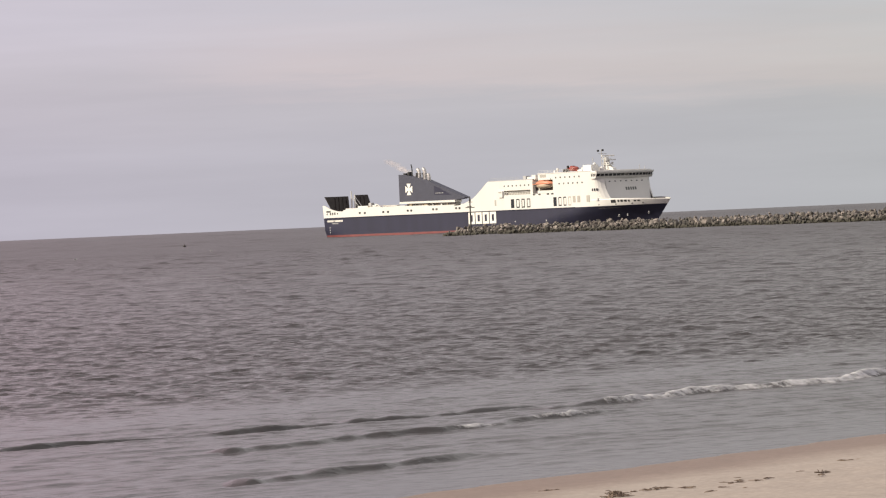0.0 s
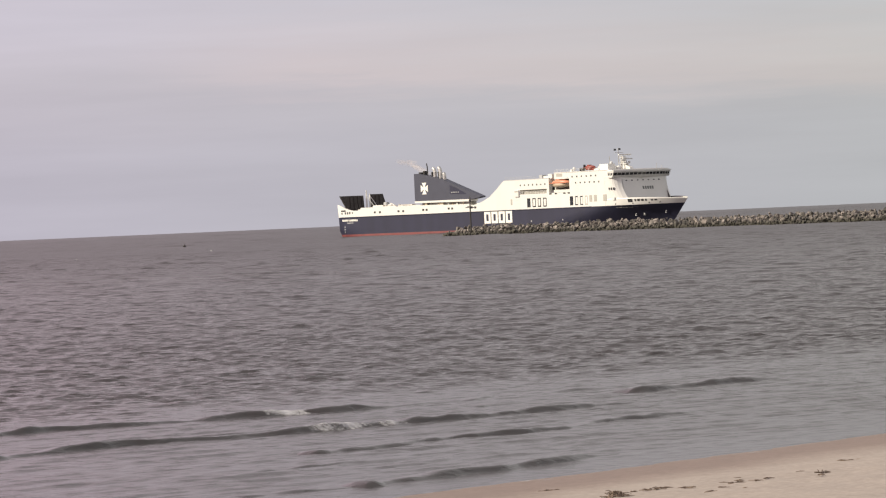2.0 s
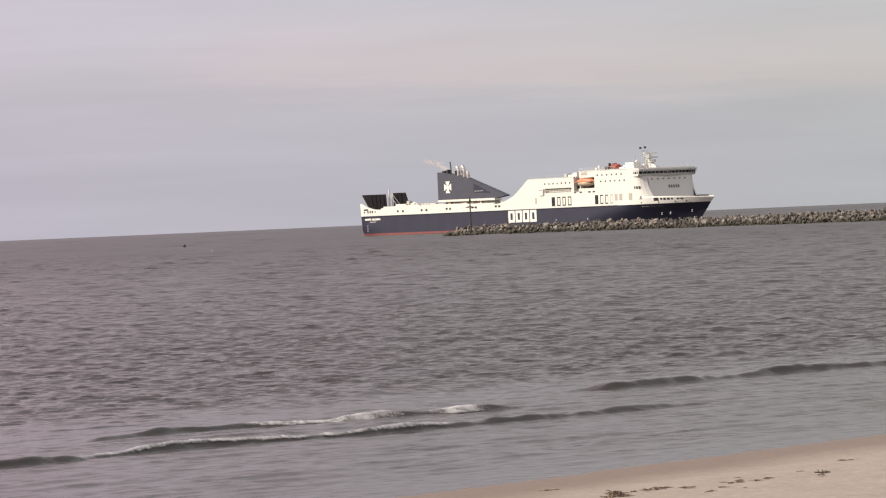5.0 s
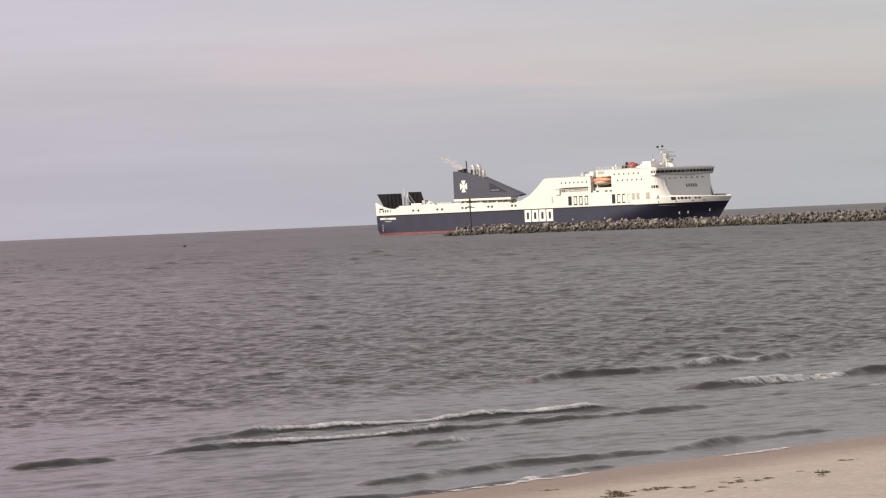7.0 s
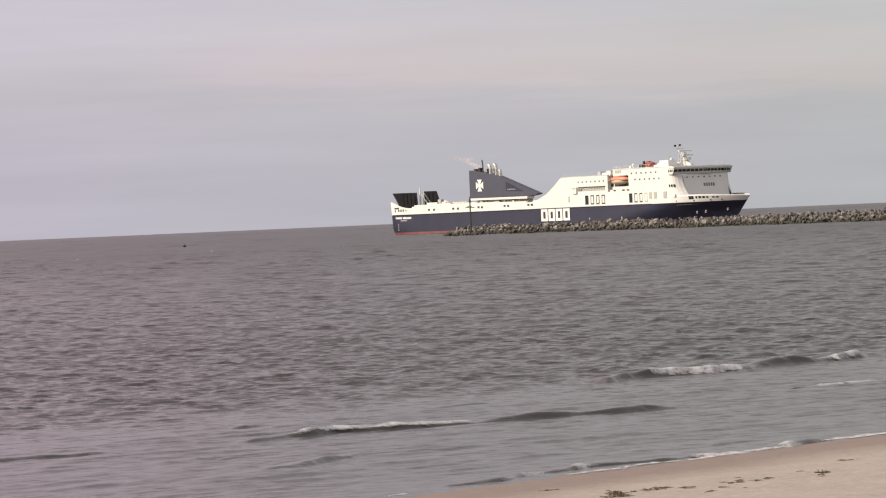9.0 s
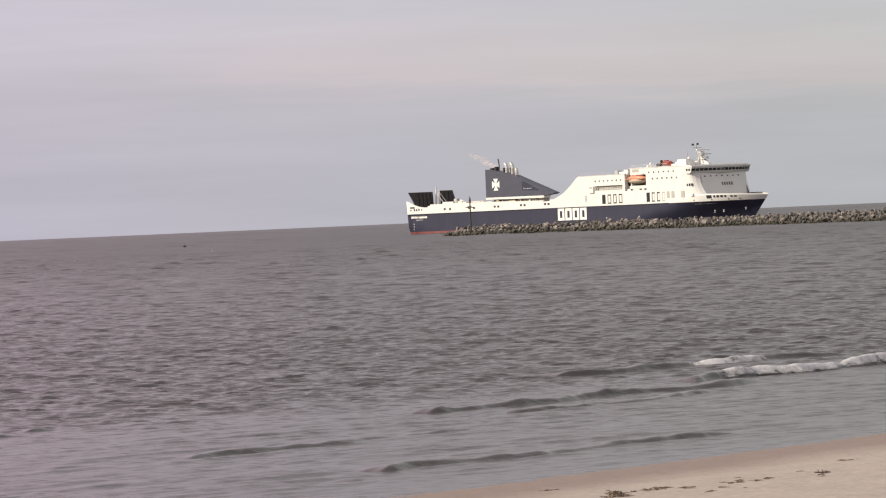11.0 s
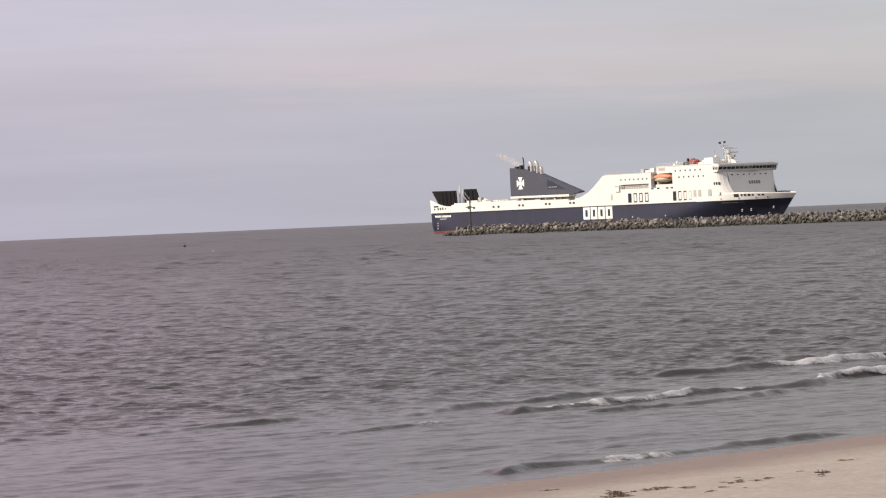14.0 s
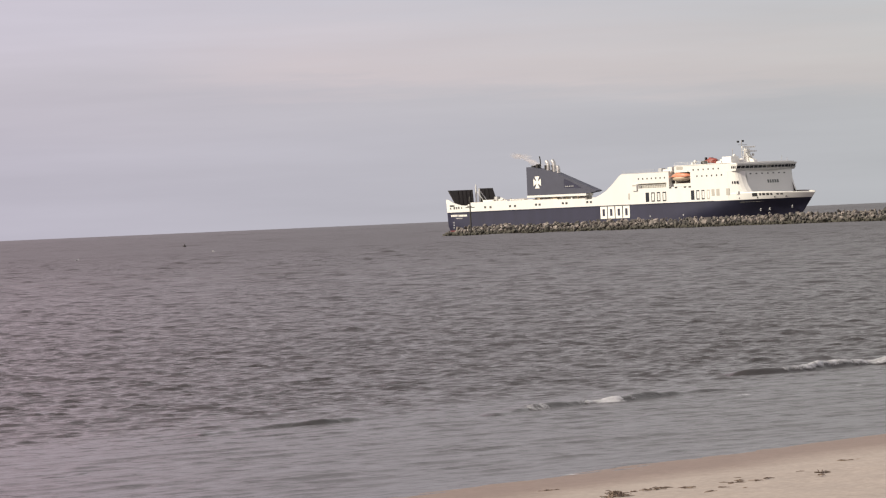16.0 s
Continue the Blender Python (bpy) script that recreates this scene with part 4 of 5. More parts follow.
    for pts, r, m, nm in (([(161.0, -2.0, 22.5), (161.0, -2.0, 28.6)], 0.16, GREYPAINT, "mast_pole"), ([(161.0, -3.6, 27.0), (161.0, 0.4, 27.0)], 0.10, GREYPAINT, "yard"),
                          ([(161.8, -2.6, 26.2), (161.8, 3.4, 26.2)], 0.28, WHITE, "radar_scanner"), ([(164.0, -2.2, 24.6), (164.0, 2.2, 24.6)], 0.2, GREYPAINT, "radar_scanner"),
                          ([(158.9, -4.5, 20.5), (158.9, -4.5, 25.8)], 0.12, GREYPAINT, "aerial"), ([(168.9, 9.5, 20.2), (168.9, 9.5, 22.6)], 0.09, GREYPAINT, "aerial"),
                          ([(169.5, 11.5, 20.2), (169.5, 11.5, 21.9)], 0.09, GREYPAINT, "aerial"), ([(168.5, -6.5, 20.2), (168.5, -6.5, 22.2)], 0.1, GREYPAINT, "aerial")):
        bm = bmesh.new()
        tube(bm, pts, r, 8)
        part(nm, bm, m, mast)
    for x0, x1, y0, y1, z in ((160.4, 164.2, -1.2, 1.2, 22.8), (160.6, 162.8, -1.3, 1.3, 24.9)):
        bm = bmesh.new()
        box(bm, x0, x1, y0, y1, z, z + 0.16)
        box(bm, x0, x1, y0, y0 + 0.06, z + 0.75, z + 0.82)
        box(bm, x0, x0 + 0.07, y0, y1, z + 0.75, z + 0.82)
        for px, py in ((x0, y0), (x1 - 0.08, y0), (x0, y1 - 0.08), ((x0 + x1) / 2, y0)):
            box(bm, px, px + 0.08, py, py + 0.08, z, z + 0.82)
        part("mast_platform", bm, WHITE, mast)
    for dx in (0.2, 2.6):
        bm = bmesh.new()
        tube(bm, [(160.8 + dx, -1.3, 20.5), (161.0 + dx * 0.4, -0.7, 25.7)], 0.16, 6)
        part("mast_leg", bm, WHITE, mast)
    for x, y, z, s, c in ((160.9, -3.5, 28.1, 0.40, DARK), (160.9, -1.3, 28.3, 0.40, DARK)):
        bm = bmesh.new()
        box(bm, x - 0.5 * s, x + 0.5 * s, y - s, y + s, z - 0.35, z + 0.35)
        part("signal_flag", bm, c, mast)
    for x, y, z, r in ((159.6, -4.3, 23.3, 0.6), (162.6, -3.4, 21.4, 0.9), (145.5, -10.5, 21.9, 0.6)):
        bm = bmesh.new()
        bmesh.ops.create_uvsphere(bm, u_segments=14, v_segments=9, radius=r, matrix=Matrix.Translation((x, y, z)))
        tube(bm, [(x, y, 20.6), (x, y, z)], r * 0.35, 8)
        part("satellite_dome", bm, WHITE, mast, smooth=True)
    # gear stowed round the rescue boat and on the bridge roof
    for x0, x1, y0, y1, z0, z1, m in ((146.2, 148.0, -8.6, -6.8, 20.8, 22.0, SOOT), (147.9, 148.6, -8.2, -7.4, 20.8, 23.2, DARK), (153.4, 154.2, -8.4, -7.4, 20.8, 21.9, REDORANGE),
                                      (154.8, 157.6, -8.8, -7.2, 20.8, 21.5, WHITE), (143.6, 144.6, -11.0, -10.2, 20.8, 21.6, WHITE)):
        bm = bmesh.new()
        box(bm, x0, x1, y0, y1, z0, z1)
        bmesh.ops.bevel(bm, geom=bm.edges[:], offset=0.1, segments=2, affect="EDGES")
        part("deck_gear", bm, m, ship)
    for x, y, z, r in ((162.6, -1.2, 24.4, 0.55), (163.6, 0.9, 23.4, 0.5), (160.6, 1.4, 25.2, 0.4)):
        bm = bmesh.new()
        tube(bm, [(x, y, z - 0.5), (x, y, z), (x, y, z + 0.4)], [r * 0.5, r, r * 0.7], 8)
        part("mast_lamp", bm, GREYPAINT, mast)
    return ship


def build_boat(name, length, width, height, upper, lower, label):
    """An enclosed boat: a spindle hull with a moulded canopy and a keel."""
    boat = empty(name)
    for nm, m, lo, hi in (("hull", lower, -0.5, 0.08), ("canopy", upper, 0.08, 0.5)):
        bm = bmesh.new()
        rings = []
        for i in range(17):
            u = -1 + 2 * i / 16
            w = max(1 - abs(u) ** 2.6, 0.02)
            ring = []
            for k in range(9):
                a = math.pi * k / 8
                c, s = math.cos(a), math.sin(a)
                if nm == "canopy":
                    ring.append(bm.verts.new((u * length / 2, width / 2 * w * c, height * (0.06 + 0.44 * (w ** 0.6) * s ** 0.7))))
                else:
                    ring.append(bm.verts.new((u * length / 2 * (1 - 0.05 * s), width / 2 * 1.04 * w * c, height * (0.08 - 0.55 * (w ** 0.35) * s ** 0.8))))
            rings.append(ring)
        for a, b in zip(rings, rings[1:]):
            for k in range(8):
                bm.faces.new((a[k], a[k + 1], b[k + 1], b[k]))
            bm.faces.new((a[0], b[0], b[8], a[8]))
        bm.faces.new(rings[0])
        bm.faces.new(rings[-1])
        part(nm, bm, m, boat, smooth=True)
    bm = bmesh.new()
    box(bm, -length * 0.46, length * 0.46, -width * 0.53, width * 0.53, height * 0.03, height * 0.11)
    bmesh.ops.bevel(bm, geom=bm.edges[:], offset=0.05, segments=1, affect="EDGES")
    part("fender_band", bm, upper, boat)
    bm = bmesh.new()
    box(bm, -length * 0.2, length * 0.02, -width * 0.25, width * 0.25, height * 0.4, height * 0.62)
    part("conning_hatch", bm, upper, boat)
    return tagged(boat, label, "lifeboat")


ferry = build_ferry()
lifeboat = build_boat("lifeboat", 11.0, 3.5, 3.1, ORANGE, CREAM, "enclosed lifeboat, orange canopy over a cream hull, in its bay")
rescue_boat = build_boat("rescue_boat", 6.0, 2.4, 1.9, REDORANGE, REDORANGE, "red-orange rescue boat on the ferry's upper deck")


# ---------------------------------------------------------------- breakwater
BW_TIP, BW_END = Vector((1.5, 1188.0)), Vector((179.5, 900.0))
BW_DIR = (BW_END - BW_TIP).normalized()
BW_SIDE = Vector((BW_DIR.y, -BW_DIR.x))       # towards the beach side
if BW_SIDE.y > 0:
    BW_SIDE = -BW_SIDE


def bw_point(s, q, z):
    p = BW_TIP + BW_DIR * s + BW_SIDE * q
    return Vector((p.x, p.y, z))


def build_breakwater():
    rnd = random.Random(8)
    total = (BW_END - BW_TIP).length
    bm = bmesh.new()
    rows = []
    for i in range(90):
        s = total * i / 89
        e = min(1.0, 0.25 + s / 10)
        jit = 0.25 * math.sin(i * 1.7) + 0.2 * math.sin(i * 0.6 + 1)
        prof = [(2.5, -1.5), (0.2, -0.3), (-2.4, 1.2 * e), (-4.2, 1.7 * e + jit * 0.3), (-6.5, 1.7 * e), (-9.5, 1.0 * e), (-13, -1.5)]
        rows.append([bm.verts.new(bw_point(s, q, z)) for q, z in prof])
    for a, b in zip(rows, rows[1:]):
        for k in range(len(a) - 1):
            bm.faces.new((a[k], a[k + 1], b[k + 1], b[k]))
    bm.faces.new(rows[0])
    bm.faces.new(rows[-1])
    core = part("breakwater", bm, ROCK, None)
    tagged(core, "long breakwater of grey-brown boulders and concrete blocks in the sea", "breakwater", kind="structure")
    # a handful of boulder shapes
    shapes = []
    for k in range(9):
        r = random.Random(40 + k)
        bm = bmesh.new()
        if k < 6:
            sx, sy, sz = r.uniform(0.85, 1.2), r.uniform(0.75, 1.0), r.uniform(0.6, 0.85)
            for _ in range(14):
                p = Vector((r.gauss(0, 1), r.gauss(0, 1), r.gauss(0, 1))).normalized() * r.uniform(0.8, 1.05)
                bm.verts.new((p.x * sx, p.y * sy, p.z * sz))
            hull = bmesh.ops.convex_hull(bm, input=bm.verts[:])
            bmesh.ops.delete(bm, geom=hull["geom_interior"], context="VERTS")
        else:
            box(bm, -0.9, 0.9, -0.75, 0.75, -0.6, 0.6)
            for v in bm.verts:
                v.co += Vector((r.uniform(-0.15, 0.15), r.uniform(-0.15, 0.15), r.uniform(-0.15, 0.15)))
            bmesh.ops.bevel(bm, geom=bm.edges[:], offset=0.14, segments=1, affect="EDGES")
        bmesh.ops.recalc_face_normals(bm, faces=bm.faces)
        me = bpy.data.meshes.new("boulder")
        bm.to_mesh(me)
        bm.free()
        me.materials.append(ROCK)
        shapes.append(me)
    spots = []
    s = -1.2
    while s < total:
        e = min(1.0, 0.35 + max(s, 0) / 9)
        for q, z in ((0.9, -0.1), (-0.2, 0.5), (-1.3, 1.1), (-2.4, 1.6), (-3.6, 2.0), (-4.8, 2.2), (-6.2, 2.1)):
            if rnd.random() < (0.9 if q > -3 else 0.72):
                size = rnd.uniform(0.36, 0.74) * (1.5 if rnd.random() < 0.10 else 1.0)
                spots.append((s + rnd.uniform(-0.8, 0.8), q + rnd.uniform(-0.5, 0.5), max(z * e, -0.1) + rnd.uniform(-0.2, 0.35) + (rnd.uniform(0.2, 0.6) if q < -3 and rnd.random() < 0.15 else 0), size))
        s += 0.92
    # the outer end, nearest to the passing ferry, in single boulders; the rest joined
    spots.sort(key=lambda w: w[0])
    single = 300
    big_v, big_f = [], []
    for i, (s, q, z, size) in enumerate(spots):
        m = Matrix.LocRotScale(bw_point(s, q, z), Euler([rnd.uniform(0, 6.28) for _ in range(3)]), Vector((size,) * 3))
        me = rnd.choice(shapes)
        if i < single:
            ob = new("boulder", me)
            ob.parent = core
            ob.matrix_basis = m
        else:
            base = len(big_v)
            big_v.extend(m @ v.co for v in me.vertices)
            big_f.extend([base + k for k in p.vertices] for p in me.polygons)
    me = bpy.data.meshes.new("boulders")
    me.from_pydata(big_v, [], big_f)
    me.materials.append(ROCK)
    ob = new("boulders", me)
    ob.parent = core
    tagged(ob, kind="stuff")
    return core


build_breakwater()


def build_beacon():
    """The thin light post near the breakwater's head."""
    b = empty("beacon_post")
    b.location = (9.2, 1169.0, 1.4)
    bm = bmesh.new()
    tube(bm, [(0, 0, 0), (0, 0, 4.8), (0, 0, 9.3)], [0.3, 0.24, 0.2], 8)
    part("pole", bm, POLE, b)
    bm = bmesh.new()
    box(bm, -1.5, 1.4, -0.14, 0.14, 7.25, 7.5)
    part("crossbar", bm, POLE, b)
    bm = bmesh.new()
    box(bm, -0.9, 0.5, -0.12, 0.12, 7.6, 7.8)
    part("crossbar", bm, POLE, b)
    bm = bmesh.new()
    box(bm, -0.55, 0.75, -0.10, 0.10, 9.0, 9.18)
    part("crossbar", bm, POLE, b)
    bm = bmesh.new()
    tube(bm, [(0, 0, 9.2), (0, 0, 9.5), (0, 0, 10.1), (0, 0, 10.9)], [0.22, 0.32, 0.28, 0.08], 10)
    part("lantern", bm, POLE, b)
    tagged(b, "thin dark beacon post with crossbars on the breakwater", "beacon")
    return b


build_beacon()


# ---------------------------------------------------------------- breakers
MOVES = []                                     # (thing, rows) for motions()
SHORE_TURN = math.degrees(math.atan2(ALONG.y, ALONG.x))
wave_count = [0]


def uneven(x, seed, lo, hi, count):
    """A seeded wander of about unit size along x, with swings from lo to hi metres long."""
    r = np.random.RandomState(int(seed * 1000) % 99991)
    v = np.zeros_like(x)
    for _ in range(count):
        lam, p = lo * (hi / lo) ** r.rand(), r.rand() * 6.28
        v = v + np.sin(x * 6.28 / lam + p)
    return v / math.sqrt(count / 2)


def crest_shape(x, left, right, height, seed, slant):
    """Height and sideways wander of a crest at x metres along it."""
    span = left + right
    u = (x + left) / span
    env = np.clip(u / (1.3 / span), 0, 1) * np.clip((1 - u) / (3.6 / span), 0, 1)
    env = env * env * (3 - 2 * env)
    h = height * env * np.clip(1 + 0.22 * uneven(x, seed, 3.5, 11.0, 5) + 0.05 * uneven(x, seed + 3, 0.9, 2.5, 6), 0.4, 1.4)
    w = 0.28 * uneven(x, seed + 7, 6.0, 16.0, 4) + 0.05 * uneven(x, seed + 9, 1.5, 4.0, 6) + 0.008 * uneven(x, seed + 11, 0.3, 0.9, 6) - slant * (x - (right - left) / 2)
    return h, w


def crest_profile(y, h):
    """A steep front (negative y) and a long back."""
    wid = np.where(y < 0, 0.20 + 0.4 * h, 0.55 + 2.2 * h)
    return h * np.exp(-np.abs(y / wid) ** 1.8)


def path_rows(s, track, life, down):
    """Rows for a crest that runs up the beach: where along the shore, (seconds, metres up the beach), and when it rises and sinks."""
    ts, ns = [k[0] for k in track], [k[1] for k in track]
    def lift(t):
        a, b, c, d = life
        if t < b:
            return max(0.0, min(1.0, (t - a) / (b - a)))
        return max(0.0, min(1.0, (d - t) / (d - c)))
    rows = []
    for i in range(33):
        t = i * 0.5
        x, y = shore_xy(s, float(np.interp(t, ts, ns)))
        k = lift(t)
        rows.append((t, pose(x, y, -down * (1 - k * k * (3 - 2 * k)), 0, 0, SHORE_TURN)))
    return rows


def wave(s0, s1, track, height, life, foams=(), slant=0.0):
    """One swell crest from s0 to s1 along the shore, slanting up the beach, with the foam that breaks along it."""
    wave_count[0] += 1
    seed = wave_count[0] * 1.37
    left, right = 1.0, s1 - s0 + 1.5
    height = 0.84 * height
    nx = int((left + right) / 0.14)
    xs = np.linspace(-left, right, nx)
    ys = np.concatenate([np.linspace(-2.0, -0.9, 4), np.linspace(-0.75, 0.7, 20), np.linspace(0.9, 3.2, 6)])
    h, w = crest_shape(xs, left, right, height, seed, slant)
    X, Yb = np.meshgrid(xs, ys, indexing="ij")
    Z = crest_profile(Yb, h[:, None] + 1e-4)
    def ripples(x, y):
        return (0.013 * np.sin(2.3 * x + 3.1 * y + seed) * np.sin(1.7 * x - 4.2 * y) + 0.006 * np.sin(5.3 * x - 2.0 * y)
                + 0.003 * np.sin(9.1 * x + 5.0 * y + seed) * np.sin(7.3 * x - 8.2 * y + 2 * seed))
    rip = ripples(X, Yb)
    edge = np.clip(np.minimum(np.minimum(Yb + 2.0, 3.2 - Yb) / 0.8, np.minimum(X + left, right - X) / 1.2), 0, 1)
    Z = Z + rip * (0.3 + Z / height) - 0.04 - 0.30 * (1 - edge) ** 2
    co = np.stack([X + 0.05 * np.sin(4 * Yb + seed), Yb + w[:, None], Z], -1).reshape(-1, 3)
    ob = mesh_np("breaker", co, grid_quads(len(xs), len(ys)), WATER)
    foamy = "breaking along its crest" if foams else "not yet breaking"
    tagged(ob, "low brown-grey swell crest, " + foamy, "wave", group="waves running up to the beach")
    MOVES.append((ob, path_rows(s0, track, life, height + 0.25)))
    for k, (a, b, on, off, *thin) in enumerate(foams):
        a, b = a - s0, b - s0
        fr = random.Random(wave_count[0] * 100 + k)
        nx = max(int((b - a) / 0.05), 6)
        fx = np.linspace(a, min(b, right - 0.8), nx)
        fy = np.linspace(-0.95, 0.40, 28)
        hh, ww = crest_shape(fx, left, right, height, seed, slant)
        FX, FY = np.meshgrid(fx, fy, indexing="ij")
        base = crest_profile(FY, hh[:, None] + 1e-4)
        base = base + ripples(FX, FY) * (0.3 + base / height)
        r1 = np.random.RandomState(wave_count[0] * 31 + k)
        lump = np.zeros_like(FX)
        for _ in range(40):
            lam, g, p = 0.13 * 14 ** r1.rand(), r1.rand() * 6.28, r1.rand() * 6.28
            lump += lam ** 0.35 * np.sin((FX * math.cos(g) + FY * math.sin(g)) * 6.28 / lam + p)
        lump /= np.std(lump)
        end = np.minimum(FX - a, b - FX)
        body = 0.9 + 0.25 * np.sin(1.1 * FX + seed) * np.sin(2.7 * FX + 2 * seed)
        slim = max(0.4, 1 - 1.5 * sum(thin))
        reach = 0.8 * np.abs((FY + 0.10) / (slim * np.where(FY < -0.10, 0.36, 0.26))) ** 2.2 / body
        cover = 1.0 - 0.9 * sum(thin) - reach - 0.9 * np.clip(1 - end / 0.9, 0, 1) ** 1.5 + 0.30 * lump
        Z = base - 0.04 + 0.012 + 0.003 * lump * np.clip(cover, 0, 1) + 0.012 * np.clip(cover, 0, 1)
        Z = np.where(cover > 0, Z, base - 0.035) + 0.007 * k
        q = grid_quads(nx, len(fy))
        flat = cover.reshape(-1)
        q = q[(flat[q] > -0.3).sum(1) >= 3]
        if len(q) < 4:
            continue
        co = np.stack([FX, FY + ww[:, None], Z], -1).reshape(-1, 3)
        used = np.unique(q)
        remap = np.full(len(co), -1)
        remap[used] = np.arange(len(used))
        f = mesh_np("foam", co[used], remap[q], FOAM, True, np.clip(flat[used], -0.3, 1.2))
        f.parent = ob
        rows = []
        for t in sorted({0.0, 16.0, *[min(max(v, 0.0), 16.0) for v in (on - 0.7, on, off, off + 1.3)]}):
            up = max(0.0, min(1.0, (t - (on - 0.7)) / 0.7)) if t <= on else max(0.0, min(1.0, (off + 1.3 - t) / 1.3)) if t >= off else 1.0
            rows.append((t, pose(0, 0.10 * (1 - up), -0.22 * (1 - up))))
        MOVES.append((f, rows))


wave(28.5, 54.0, [(-3, -22.5), (0, -17.9), (1, -15.4), (2.5, -12.5)], 0.22, (-4, -3, 0.6, 2.4), [(30.6, 39.5, -3, 0.8, 0.12), (39.0, 53.5, -3, 0.7), (36.0, 53.0, 0.2, 1.6, 0.38)], 0.05)
wave(11.0, 28.0, [(-3, -20.0), (0, -15.4), (1, -13.7), (3.5, -10.0)], 0.19, (-4, -2, 1.6, 3.5), [(19.4, 21.4, -2, 0.5, 0.3), (23.5, 26.5, -2, 0.7, 0.35), (13.4, 15.0, 0.2, 1.3, 0.4)])
wave(5.5, 31.0, [(-1, -23.4), (1, -20.9), (2, -19.8), (3, -17.9), (6.5, -15.9), (7.5, -15.0), (9, -13.4)], 0.22, (-2, 0.6, 6.6, 9.0),
     [(18.3, 20.6, 1.6, 4.0), (20.9, 21.9, 1.8, 3.6), (9.0, 18.6, 2.5, 3.6, 0.12), (20.2, 24.0, 2.6, 3.5, 0.05), (27.6, 30.0, 2.4, 3.8, 0.25), (8.0, 21.0, 3.9, 6.4, 0.44), (12.5, 16.0, 6.2, 7.0, 0.36), (13.5, 19.5, 6.8, 7.8, 0.42)], 0.22)
wave(14.6, 31.0, [(0, -32.5), (1, -30.6), (2, -28.2), (3, -26.2), (6.5, -19.7), (7.5, -17.5), (8.5, -16.7), (9, -16.3), (11.5, -14.5)], 0.20, (-0.5, 1.2, 8.8, 11.0),
     [(24.6, 26.3, 1.7, 4.6), (22.8, 24.9, 2.6, 5.0), (20.0, 23.2, 4.7, 6.2, 0.15), (25.8, 27.6, 3.6, 5.2, 0.05), (17.6, 29.0, 5.8, 7.0, 0.42), (16.6, 21.6, 6.6, 8.6, 0.30), (21.4, 28.0, 6.8, 7.8, 0.42), (16.4, 22.3, 8.4, 9.6, 0.33)], 0.30)
wave(36.5, 44.5, [(0.5, -23.8), (2, -21.3), (3, -19.4), (4, -18.0), (5.5, -16.2)], 0.22, (0.4, 1.8, 4.0, 5.6), [(37.4, 40.2, 2.4, 4.8), (39.8, 42.3, 2.7, 5.0), (41.8, 43.4, 3.4, 4.6, 0.2)])
wave(38.3, 54.0, [(2, -29.6), (3, -27.8), (4, -25.6), (5, -23.0), (6.5, -20.2), (7.5, -17.8), (8.5, -16.0), (10.5, -13.8)], 0.28, (0.9, 4.6, 8.0, 10.2), [(40.6, 45.4, 5.8, 8.6), (39.5, 41.2, 7.0, 8.8, 0.1), (45.0, 53.0, 7.5, 8.6, 0.12), (39.2, 53.0, 8.4, 9.6, 0.24)], 0.15)
wave(34.0, 50.0, [(5.5, -17.0), (6.5, -15.2), (8, -12.8)], 0.10, (4.5, 5.8, 6.8, 8.0), [(39.0, 47.0, 5.6, 6.9, 0.36)])
wave(42.5, 59.5, [(5, -33.8), (6.5, -31.2), (7.5, -29.4), (8.5, -27.9), (9, -26.9), (11.5, -22.0), (12.5, -20.2), (13.5, -18.5), (14.5, -17.1), (16, -15.3)], 0.31, (4.6, 6.2, 13.5, 16.2),
     [(51.0, 55.6, 6.0, 7.3, 0.24), (46.2, 47.4, 7.2, 9.0), (50.0, 57.0, 7.6, 8.3, 0.36), (45.2, 50.2, 8.0, 11.0), (55.0, 58.4, 8.0, 9.4, 0.15), (50.0, 55.0, 9.4, 14.0, 0.05), (44.0, 46.2, 10.2, 13.6), (45.6, 50.4, 10.8, 14.4), (41.6, 44.0, 12.4, 15.6, 0.1), (43.5, 48.5, 14.0, 16.0, 0.25)], 0.02)
wave(46.0, 60.0, [(9, -33.8), (11.5, -29.8), (12.5, -29.0), (13.5, -26.5), (14.5, -25.5), (16, -22.6)], 0.29, (8.8, 10.6, 16.5, 18), [(52.0, 56.2, 10.8, 12.6), (53.2, 58.2, 12.0, 13.8), (51.0, 57.0, 13.0, 15.0, 0.05), (49.0, 50.3, 14.2, 15.2, 0.1), (51.6, 59.0, 14.4, 16.5, 0.12), (47.4, 53.2, 15.3, 17.0, 0.22)], 0.18)
wave(26.5, 43.0, [(9.5, -23.6), (11.5, -20.2), (12.5, -18.9), (13.5, -17.9), (14.5, -17.4), (16, -15.6)], 0.25, (9.4, 11.2, 14.8, 17), [(32.8, 34.4, 12.2, 13.6, 0.05), (29.3, 30.4, 13.0, 15.0), (30.2, 35.4, 13.0, 14.6, 0.25), (27.2, 37.6, 14.2, 15.4, 0.22), (30.0, 43.0, 15.2, 16.6, 0.36)], 0.08)
wave(25.5, 38.0, [(13, -23.4), (14.5, -21.2), (16, -18.8)], 0.20, (12.6, 14.0, 16.5, 18), [(27.6, 28.8, 15.2, 17, 0.05), (30.2, 32.7, 15.2, 17, 0.1)])
wave(27.0, 39.0, [(10.5, -18.9), (11.5, -17.6), (13.5, -15.6), (14.5, -14.6), (16, -13.0)], 0.17, (10, 11.2, 14.6, 16.2))
